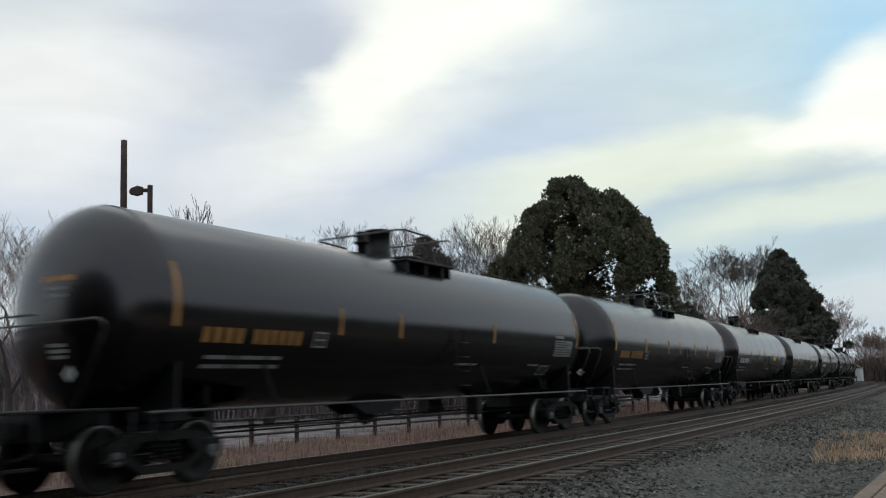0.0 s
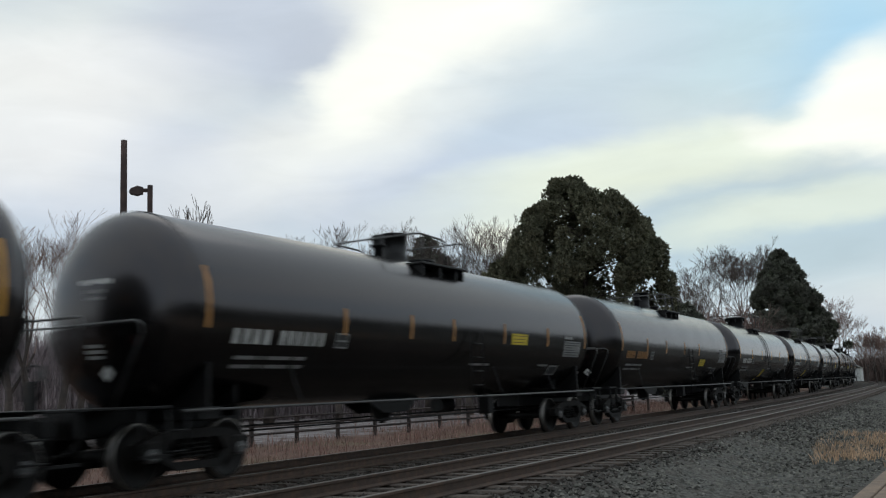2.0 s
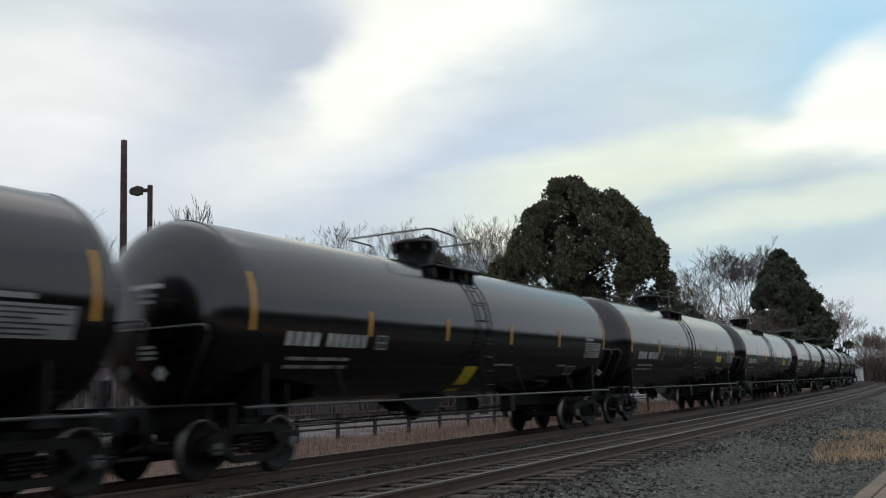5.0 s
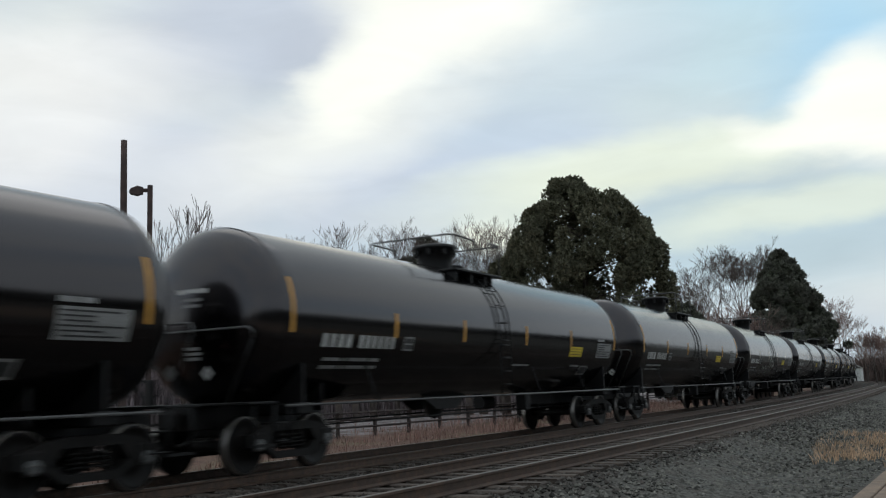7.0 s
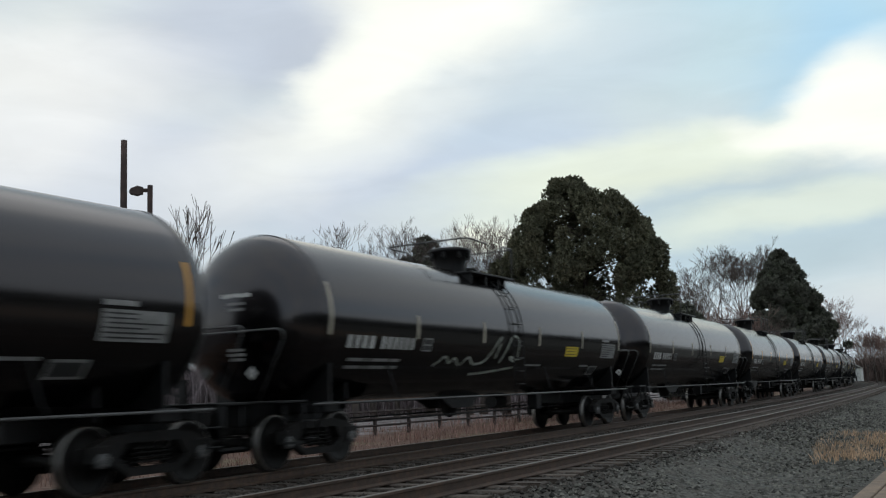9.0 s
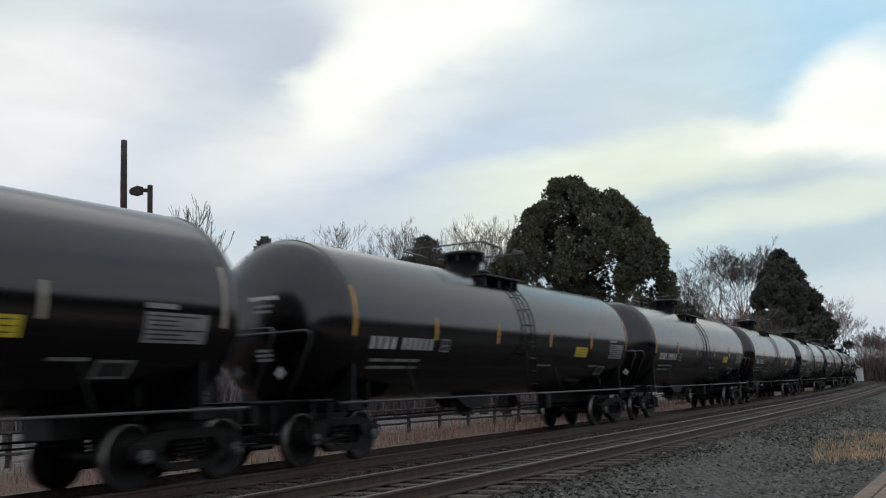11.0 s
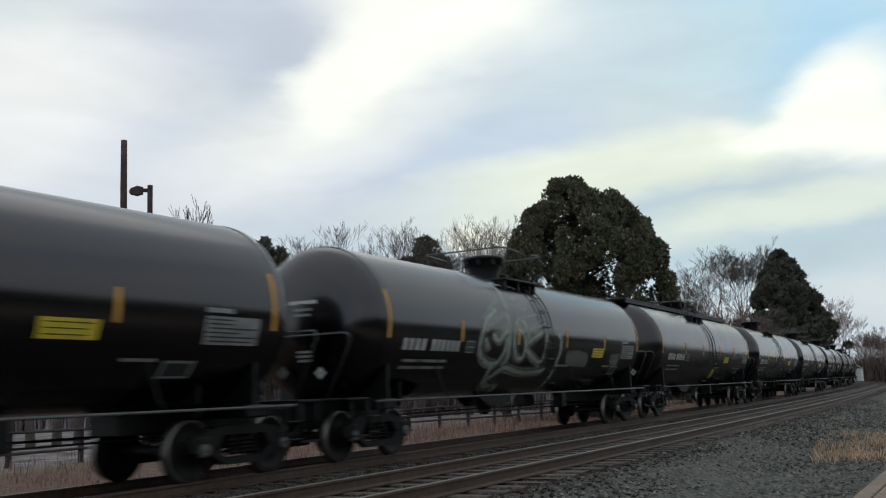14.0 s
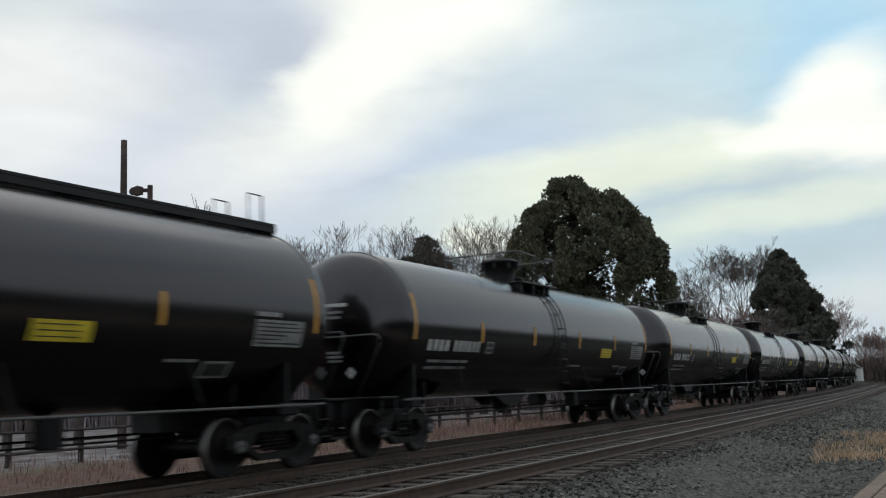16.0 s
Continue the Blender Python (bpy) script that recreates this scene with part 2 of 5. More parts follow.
# dark surface of the added ridge out of view, mirrored low in the tanks
M["woods"] = material("unseen_ridge_dark", (0.012, 0.013, 0.010), 0.95, 0, 0.3, 0.6, 5, 0, (0.020, 0.018, 0.014), 0.6, 0.1)
M["tussock"] = material("pale_dry_grass", (0.55, 0.37, 0.24), 0.9, 0, 0.3, 1.5, 12, 0, (0.50, 0.39, 0.28), 0.6, 0.2, 0.4)
M["brush"] = material("purple_grey_brushwood", (0.27, 0.225, 0.235), 0.9, 0, 0.3, 0.5, 6, 0, (0.32, 0.26, 0.26), 0.6, 0.2, 0.4)
M["brush_dark"] = material("brown_thicket", (0.13, 0.095, 0.085), 0.9, 0, 0.3, 0.5, 6, 0, (0.18, 0.13, 0.11), 0.6, 0.2, 0.5)
M["stone_oily"] = material("oil_darkened_ballast_stone", (0.062, 0.055, 0.049), 0.85, 0, 0.3, 20, 120, 0.3, (0.085, 0.070, 0.058), 0.6, 0.3, 0.5)
M["timber"] = material("weathered_concrete_path", (0.21, 0.15, 0.105), 0.85, 0, 0.3, 3, 40, 0.3, (0.16, 0.12, 0.09), 0.6)


# ---------------------------------------------------------------- small builders
def part(name, bm, mat, parent=None, label="", smooth=False, loc=None):
    me = bpy.data.meshes.new(name)
    if isinstance(mat, (list, tuple)):
        for m in mat:
            me.materials.append(m)
    else:
        me.materials.append(mat)
    if smooth:
        for f in bm.faces:
            f.smooth = True
    bm.to_mesh(me)
    bm.free()
    ob = new(name, me)
    if parent:
        ob.parent = parent
    if loc:
        ob.location = loc
    if label:
        tagged(ob, label)
    return ob


def box(bm, x0, y0, z0, x1, y1, z1, bevel=0.0, mat=0):
    r = bmesh.ops.create_cube(bm, size=1)
    vs = r["verts"]
    for v in vs:
        v.co = Vector(((x0 + x1) / 2 + v.co.x * (x1 - x0), (y0 + y1) / 2 + v.co.y * (y1 - y0), (z0 + z1) / 2 + v.co.z * (z1 - z0)))
    fs = {f for v in vs for f in v.link_faces}
    for f in fs:
        f.material_index = mat
    if bevel:
        bmesh.ops.bevel(bm, geom=list({e for v in vs for e in v.link_edges}), offset=bevel, segments=1, affect="EDGES")
    return vs


def tube(bm, pts, r, sides=8, closed=False, mat=0, cap=True):
    """A round bar along a line of points; r is one radius or one for each point."""
    pts = [Vector(p) for p in pts]
    n = len(pts)
    rings = []
    for i, p in enumerate(pts):
        a = pts[(i - 1) % n] if (closed or i) else pts[0]
        b = pts[(i + 1) % n] if (closed or i < n - 1) else pts[-1]
        d = (b - a).normalized() if (b - a).length > 1e-9 else Vector((0, 0, 1))
        side = d.cross(Vector((0, 0, 1)))
        if side.length < 0.05:
            side = d.cross(Vector((0, 1, 0)))
        side.normalize()
        up = side.cross(d)
        rad = r[i] if isinstance(r, (list, tuple)) else r
        rings.append([bm.verts.new(p + (side * math.cos(t) + up * math.sin(t)) * rad)
                      for t in (2 * math.pi * k / sides for k in range(sides))])
    for i in range(n if closed else n - 1):
        a, b = rings[i], rings[(i + 1) % n]
        for k in range(sides):
            f = bm.faces.new((a[k], a[(k + 1) % sides], b[(k + 1) % sides], b[k]))
            f.material_index, f.smooth = mat, True
    if cap and not closed:
        for ring in (rings[0][::-1], rings[-1]):
            bm.faces.new(ring).material_index = mat
    return rings


def lathe(bm, profile, axis="y", sides=32, mat=0, smooth=True, centre=(0, 0, 0), cap=True):
    """Turn a profile of (along, radius) round an axis."""
    c = Vector(centre)
    rings = []
    for a, r in profile:
        ring = []
        for k in range(sides):
            t = 2 * math.pi * k / sides
            u, v = r * math.cos(t), r * math.sin(t)
            p = {"y": (u, a, v), "x": (a, u, v), "z": (u, v, a)}[axis]
            ring.append(bm.verts.new(c + Vector(p)))
        rings.append(ring)
    for a, b in zip(rings, rings[1:]):
        for k in range(sides):
            f = bm.faces.new((a[k], a[(k + 1) % sides], b[(k + 1) % sides], b[k]))
            f.material_index, f.smooth = mat, smooth
    for ring in (rings[0], rings[-1]):
        if cap and profile[0][1] > 1e-4 and profile[-1][1] > 1e-4:
            bm.faces.new(ring).material_index = mat
    return rings


# ---------------------------------------------------------------- the line of the railway
K0, K1 = 0.0011226, -8.537e-6
OFFSET, CANT = 11.242, 0.0
STEP = 0.5
S_MIN, S_MAX = -420.0, 620.0


def heading(s):
    if s < 0:
        return K0 * s if s > -120 else K0 * -120
    h = K0 * s + K1 * s * s / 2
    if s > 95:
        h += 0.5 * 4.2e-5 * min(s - 95, 90) ** 2 + (4.2e-5 * 90 * (s - 185) if s > 185 else 0) * 0.25
    return h


LINE = {}


def lay_line():
    x = y = 0.0
    n = int(S_MAX / STEP)
    LINE[0] = (-OFFSET, 0.0, 0.0)
    x, y = -OFFSET, 0.0
    for i in range(1, n + 1):
        h = heading((i - 0.5) * STEP)
        x, y = x - math.sin(h) * STEP, y + math.cos(h) * STEP
        LINE[i] = (x, y, heading(i * STEP))
    x, y = -OFFSET, 0.0
    for i in range(-1, int(S_MIN / STEP) - 1, -1):
        h = heading((i + 0.5) * STEP)
        x, y = x + math.sin(h) * STEP, y - math.cos(h) * STEP
        LINE[i] = (x, y, heading(i * STEP))


lay_line()


def at(s, lat=0.0):
    """Plan place and heading at s metres along the train's track, lat metres towards the camera."""
    q = max(S_MIN, min(S_MAX - STEP, s)) / STEP
    i = math.floor(q)
    f = q - i
    a, b = LINE[i], LINE[i + 1]
    x, y, h = (a[j] * (1 - f) + b[j] * f for j in range(3))
    return x + lat * math.cos(h), y + lat * math.sin(h), h


def on_line(s, lat=0.0, z=0.0):
    x, y, h = at(s, lat)
    return pose(x, y, z, 0, 0, math.degrees(h))


NEAR = 4.65          # spacing of the two tracks
NEAR_UP = 0.14       # the near track lies a little higher

# height of the ground across the line: (lateral, z, kind) kind 0 turf, 1 ballast
PROFILE = [(-1500, -0.9), (-300, -0.8), (-60, -0.65), (-26, -0.62), (-14, -0.62), (-7, -0.66), (-4.2, -0.62), (-3.1, -0.55), (-2.5, -0.36),
           (-1.75, -0.23), (-0.9, -0.21), (0, -0.21), (0.9, -0.21), (1.8, -0.22), (2.3, -0.24), (2.8, -0.15), (3.4, -0.08), (NEAR, -0.07),
           (NEAR + 1.0, -0.07), (NEAR + 1.6, -0.10), (NEAR + 2.2, -0.22), (NEAR + 3.0, -0.40), (9.3, -0.46), (10.3, -0.47), (11.2, -0.47),
           (12.4, -0.47), (14, -0.47), (18, -0.48), (30, -0.5), (80, -0.6), (400, -0.8), (1500, -0.9)]


def ground_z(lat):
    for (a, za), (b, zb) in zip(PROFILE, PROFILE[1:]):
        if a <= lat <= b:
            return za + (zb - za) * (lat - a) / (b - a)
    return -0.9


def ground_material():
    m = bpy.data.materials.new("trackside_ground")
    m.use_nodes = True
    N, K = m.node_tree.nodes, m.node_tree.links
    b = N["Principled BSDF"]
    uv = N.new("ShaderNodeUVMap")
    sep = N.new("ShaderNodeSeparateXYZ")
    K.new(uv.outputs[0], sep.inputs[0])
    geo = N.new("ShaderNodeTexCoord")

    def noise_tex(scale, detail=5):
        n = N.new("ShaderNodeTexNoise")
        n.inputs["Scale"].default_value, n.inputs["Detail"].default_value = scale, detail
        K.new(geo.outputs["Object"], n.inputs["Vector"])
        return n.outputs["Fac"]

    def ramp(fac, a, c, lo=0.35, hi=0.65):
        r = N.new("ShaderNodeValToRGB")
        r.color_ramp.elements[0].position, r.color_ramp.elements[1].position = lo, hi
        r.color_ramp.elements[0].color, r.color_ramp.elements[1].color = (*a, 1), (*c, 1)
        K.new(fac, r.inputs[0])
        return r.outputs[0]

    def mix(f, a, c):
        x = N.new("ShaderNodeMix")
        x.data_type = "RGBA"
        for i, v in ((0, f), (6, a), (7, c)):
            K.new(v, x.inputs[i])
        return x.outputs[2]

    def edge(lo, hi, wobble=0.8):
        """0 below, 1 above a lateral distance, with a ragged border."""
        a = N.new("ShaderNodeMath")
        a.operation = "MULTIPLY_ADD"
        K.new(noise_tex(1.3, 6), a.inputs[0])
        a.inputs[1].default_value = wobble * 2
        K.new(sep.outputs["X"], a.inputs[2])
        r = N.new("ShaderNodeMapRange")
        r.inputs["From Min"].default_value, r.inputs["From Max"].default_value = lo + wobble, hi + wobble
        K.new(a.outputs[0], r.inputs["Value"])
        return r.outputs[0]

    grit = N.new("ShaderNodeTexVoronoi")
    grit.inputs["Scale"].default_value = 19
    K.new(geo.outputs["Object"], grit.inputs["Vector"])
    sepc = N.new("ShaderNodeSeparateColor")
    K.new(grit.outputs["Color"], sepc.inputs[0])
    ballast = ramp(sepc.outputs[0], (0.034, 0.035, 0.031), (0.135, 0.135, 0.122), 0.1, 0.9)
    brown = ramp(noise_tex(0.9, 8), (0.085, 0.062, 0.05), (0.13, 0.11, 0.095))
    ballast = mix(ramp(noise_tex(2.2, 6), (0, 0, 0), (0.35, 0.35, 0.35)), ballast, brown)
    turf = ramp(noise_tex(3.0, 8), (0.095, 0.054, 0.042), (0.17, 0.105, 0.082))
    turf = mix(ramp(noise_tex(0.35, 4), (0, 0, 0), (0.6, 0.6, 0.6), 0.5, 0.7), turf, ramp(noise_tex(5, 5), (0.10, 0.10, 0.05), (0.16, 0.15, 0.08)))
    pale = ramp(noise_tex(1.1, 6), (0.09, 0.07, 0.065), (0.28, 0.255, 0.255))
    side = ramp(noise_tex(6.0, 8), (0.05, 0.048, 0.042), (0.10, 0.093, 0.08))
    col = mix(edge(-14.6, -12.6, 1.6), pale, turf)
    col = mix(edge(-3.1, -2.7, 0.5), col, ballast)
    oily = ramp(sepc.outputs[1], (0.021, 0.018, 0.016), (0.082, 0.070, 0.060), 0.1, 0.9)
    bed = N.new("ShaderNodeMath")
    bed.operation = "MULTIPLY"
    rev = N.new("ShaderNodeMath")
    rev.operation = "SUBTRACT"
    rev.inputs[0].default_value = 1.0
    K.new(edge(5.6, 6.6, 0.5), rev.inputs[1])
    K.new(edge(-2.4, -1.8, 0.4), bed.inputs[0])
    K.new(rev.outputs[0], bed.inputs[1])
    col = mix(bed.outputs[0], col, oily)
    col = mix(edge(13.0, 16.0, 2.0), col, side)
    K.new(col, b.inputs["Base Color"])
    b.inputs["Roughness"].default_value = 0.95
    b.inputs["Specular IOR Level"].default_value = 0.2
    bp = N.new("ShaderNodeBump")
    bp.inputs["Strength"].default_value, bp.inputs["Distance"].default_value = 0.9, 0.03
    K.new(grit.outputs["Distance"], bp.inputs["Height"])
    K.new(bp.outputs[0], b.inputs["Normal"])
    return m


def build_ground():
    ss = [-1500.0] + [S_MIN + 3.0 * i for i in range(int((S_MAX - S_MIN) / 3))] + [1900.0]
    verts, uvs, faces = [], [], []
    lats = [p[0] for p in PROFILE]
    rnd = random.Random(5)
    for s in ss:
        sc = max(S_MIN, min(S_MAX - 2, s))
        x0, y0, h = at(sc)
        if s != sc:
            x0, y0 = x0 - math.sin(h) * (s - sc), y0 + math.cos(h) * (s - sc)
        for lat, z in PROFILE:
            c = max(-60, min(80, lat))
            x, y = x0 + c * math.cos(h) + (lat - c), y0 + c * math.sin(h)
            rough = 0.03 if (-60 < lat < -2 or 6 < lat < 8.5) else 0.006
            verts.append((x, y, z + rnd.uniform(-rough, rough)))
            uvs.append((lat, s))
    w = len(lats)
    for i in range(len(ss) - 1):
        for j in range(w - 1):
            a = i * w + j
            faces.append((a, a + 1, a + w + 1, a + w))
    me = bpy.data.meshes.new("ground")
    me.from_pydata(verts, [], faces)
    layer = me.uv_layers.new(name="UVMap")
    for loop in me.loops:
        layer.data[loop.index].uv = uvs[loop.vertex_index]
    me.materials.append(ground_material())
    for p in me.polygons:
        p.use_smooth = True
    return tagged(new("ground", me), "grey crushed-stone trackside ground with brown winter turf", "ground", "", "structure")


ground = build_ground()

# drifting overcast, far behind everything
sky_mat = bpy.data.materials.new("overcast_sky")
sky_mat.use_nodes = True
st = sky_mat.node_tree
st.nodes.clear()
s_out, s_em, s_co = st.nodes.new("ShaderNodeOutputMaterial"), st.nodes.new("ShaderNodeEmission"), st.nodes.new("ShaderNodeTexCoord")
st.links.new(cloud_nodes(st, s_co.outputs["Object"]), s_em.inputs["Color"])
st.links.new(s_em.outputs[0], s_out.inputs["Surface"])


def build_sky():
    bm = bmesh.new()
    rows = []
    for e in range(-4, 41, 2):
        ring = []
        for a in range(-30, 96, 3):
            yaw, up = radians(a), radians(e)
            ring.append(bm.verts.new((-math.sin(yaw) * math.cos(up) * 1400, math.cos(yaw) * math.cos(up) * 1400, math.sin(up) * 1400)))
        rows.append(ring)
    for r0, r1 in zip(rows, rows[1:]):
        for k in range(len(r0) - 1):
            bm.faces.new((r0[k], r1[k], r1[k + 1], r0[k + 1]))
    ob = part("backdrop_sky", bm, sky_mat, smooth=True)
    return tagged(ob, "pale overcast sky with bright breaks and blue gaps", "sky", "", "structure")


sky = build_sky()


# ---------------------------------------------------------------- the railway
def sweep(name, section, lat, z, s0, s1, step, mats, parent):
    """A rail: the section (across, up, material) drawn along the line."""
    bm = bmesh.new()
    rings = []
    n = int((s1 - s0) / step)
    for i in range(n + 1):
        s = s0 + (s1 - s0) * i / n
        x, y, h = at(s, lat)
        rings.append([bm.verts.new((x + a * math.cos(h), y + a * math.sin(h), z + u)) for a, u, _ in section])
    k = len(section)
    for r0, r1 in zip(rings, rings[1:]):
        for j in range(k):
            f = bm.faces.new((r0[j], r0[(j + 1) % k], r1[(j + 1) % k], r1[j]))
            f.material_index = section[j][2]
    bm.faces.new(rings[0][::-1])
    bm.faces.new(rings[-1])
    bmesh.ops.recalc_face_normals(bm, faces=bm.faces[:])
    return part(name, bm, mats, parent)


RAIL = [(-0.07, -0.17, 0), (-0.07, -0.155, 0), (-0.012, -0.13, 0), (-0.012, -0.045, 0), (-0.036, -0.035, 0), (-0.036, -0.006, 1),
        (-0.026, 0, 1), (0.026, 0, 1), (0.036, -0.006, 0), (0.036, -0.035, 0), (0.012, -0.045, 0), (0.012, -0.13, 0), (0.07, -0.155, 0), (0.07, -0.17, 0)]


def build_track(lat, z, label):
    track = tagged(new("railway_track"), label, "railway track", "tracks of the line", "structure")
    for side in (-0.7525, 0.7525):
        sweep("rail", RAIL, lat + side, z, -330, 520, 2.5, [M["rail"], M["railtop"]], track)
    return track


track_far = build_track(0.0, 0.0, "main-line track of worn steel rails on timber ties in grey ballast")
track_near = build_track(NEAR, NEAR_UP, "empty second track of rusty rails on weathered timber ties")


# ---------------------------------------------------------------- tank cars
R, ZC, CAR = 1.52, 2.57, 18.127
TRUCK_AT = 7.2


def on_tank(bm, y0, y1, z0, z1, lift=0.004, mat=0, skew=0.0, seg=3):
    """A thin curved patch that follows the tank's side, raised a few millimetres."""
    rows = []
    for i in range(seg + 1):
        z = z0 + (z1 - z0) * i / seg
        a = math.asin(max(-1, min(1, (z - ZC) / R)))
        x = (R + lift) * math.cos(a)
        zz = ZC + (R + lift) * math.sin(a)
        sk = skew * i / seg
        rows.append((bm.verts.new((x, y0 + sk, zz)), bm.verts.new((x, y1 + sk, zz))))
    for (a, b), (c, d) in zip(rows, rows[1:]):
        f = bm.faces.new((a, b, d, c))
        f.material_index = mat
        f.smooth = True


def build_truck(parent, y, tag):
    bm = bmesh.new()
    box(bm, -0.95, -0.2, 0.55, 0.95, 0.2, 0.78, 0.03)          # bolster
    lathe(bm, [(0.78, 0.2), (0.9, 0.2)], "z", 12)
    truck = part("truck", bm, M["truck"], parent, loc=(0, y, 0))
    for sx in (-1, 1):
        bm = bmesh.new()
        # side frame: top chord, two sloping legs, lower chord, journal boxes
        prof = [(-1.12, 0.62), (-1.12, 0.44), (-0.72, 0.40), (-0.42, 0.22), (0.42, 0.22), (0.72, 0.40), (1.12, 0.44), (1.12, 0.62),
                (0.75, 0.74), (0.36, 0.80), (-0.36, 0.80), (-0.75, 0.74)]
        xo = sx * 1.0
        out = []
        for x0 in (xo - 0.08, xo + 0.08):
            out.append([bm.verts.new((x0, a, b)) for a, b in prof])
        # faces as a frame: leave the middle window open
        for layer in out:
            v = layer
            inner = [bm.verts.new((v[0].co.x, a, b)) for a, b in ((-0.60, 0.46), (-0.38, 0.33), (0.38, 0.33), (0.60, 0.46), (0.45, 0.66), (-0.45, 0.66))]
            quads = [(v[0], v[1], v[2], inner[0]), (v[2], v[3], inner[1], inner[0]), (v[3], v[4], inner[2], inner[1]), (v[4], v[5], inner[3], inner[2]),
                     (v[5], v[6], v[7], inner[3]), (v[7], v[8], inner[4], inner[3]), (v[8], v[9], inner[4]), (v[9], v[10], inner[5], inner[4]),
                     (v[10], v[11], inner[5]), (v[11], v[0], inner[0], inner[5])]
            for qd in quads:
                bm.faces.new(qd)
            layer.append(inner)
        a, b = out
        for k in range(12):
            bm.faces.new((a[k], a[(k + 1) % 12], b[(k + 1) % 12], b[k]))
        for k in range(6):
            bm.faces.new((a[12][k], a[12][(k + 1) % 6], b[12][(k + 1) % 6], b[12][k]))
        bmesh.ops.recalc_face_normals(bm, faces=bm.faces[:])
        for yy in (-0.89, 0.89):
            box(bm, xo - 0.11, yy - 0.15, 0.40, xo + 0.11, yy + 0.15, 0.66, 0.03)
        part("side_frame", bm, M["truck"], truck, "cast steel side frame")
        for yy in (-0.22, 0.0, 0.22):
            bm = bmesh.new()
            pts = [(xo + 0.075 * math.cos(t), yy + 0.075 * math.sin(t), 0.34 + 0.24 * t / (8 * math.pi))
                   for t in (i * math.pi / 3 for i in range(25))]
            tube(bm, pts, 0.018, 4)
            part("coil_spring", bm, M["truck"], truck)
        bm = bmesh.new()
        box(bm, xo - 0.2, -0.55, 0.36, xo - 0.1, -0.47, 0.56, 0.01)
        box(bm, xo - 0.2, 0.47, 0.36, xo - 0.1, 0.55, 0.56, 0.01)
        tube(bm, [(xo - 0.15, -0.5, 0.4), (xo - 0.15, 0.5, 0.4)], 0.025, 6)
        part("brake_shoe", bm, M["truck"], truck)
    for yy in (-0.89, 0.89):
        bm = bmesh.new()
        tube(bm, [(-1.02, 0, 0), (1.02, 0, 0)], 0.085, 12)
        for sx in (-1, 1):
            prof = [(0.68, 0.10), (0.68, 0.475), (0.715, 0.475), (0.72, 0.457), (0.82, 0.452), (0.82, 0.39), (0.79, 0.36), (0.775, 0.18), (0.83, 0.14), (0.83, 0.09)]
            lathe(bm, [(sx * a, r) for a, r in prof], "x", 32, 0)
            # bright tread and rim
            lathe(bm, [(sx * 0.722, 0.4585), (sx * 0.821, 0.4535), (sx * 0.823, 0.432)], "x", 32, 1, cap=False)
            # rotating end cap with three bolts
            lathe(bm, [(sx * 1.02, 0.10), (sx * 1.13, 0.10), (sx * 1.135, 0.085), (sx * 1.135, 0.0)], "x", 16, 2)
            for k in range(3):
                t = k * 2.094
                lathe(bm, [(sx * 1.13, 0.018), (sx * 1.155, 0.018), (sx * 1.155, 0.0)], "x", 6, 1, centre=(0, 0.055 * math.cos(t), 0.055 * math.sin(t)))
        w = part("wheelset", bm, [M["wheel"], M["bare"], M["rod"]], truck, "solid steel wheelset with bright worn treads")
        w.location = (0, yy, 0.457)
    return truck


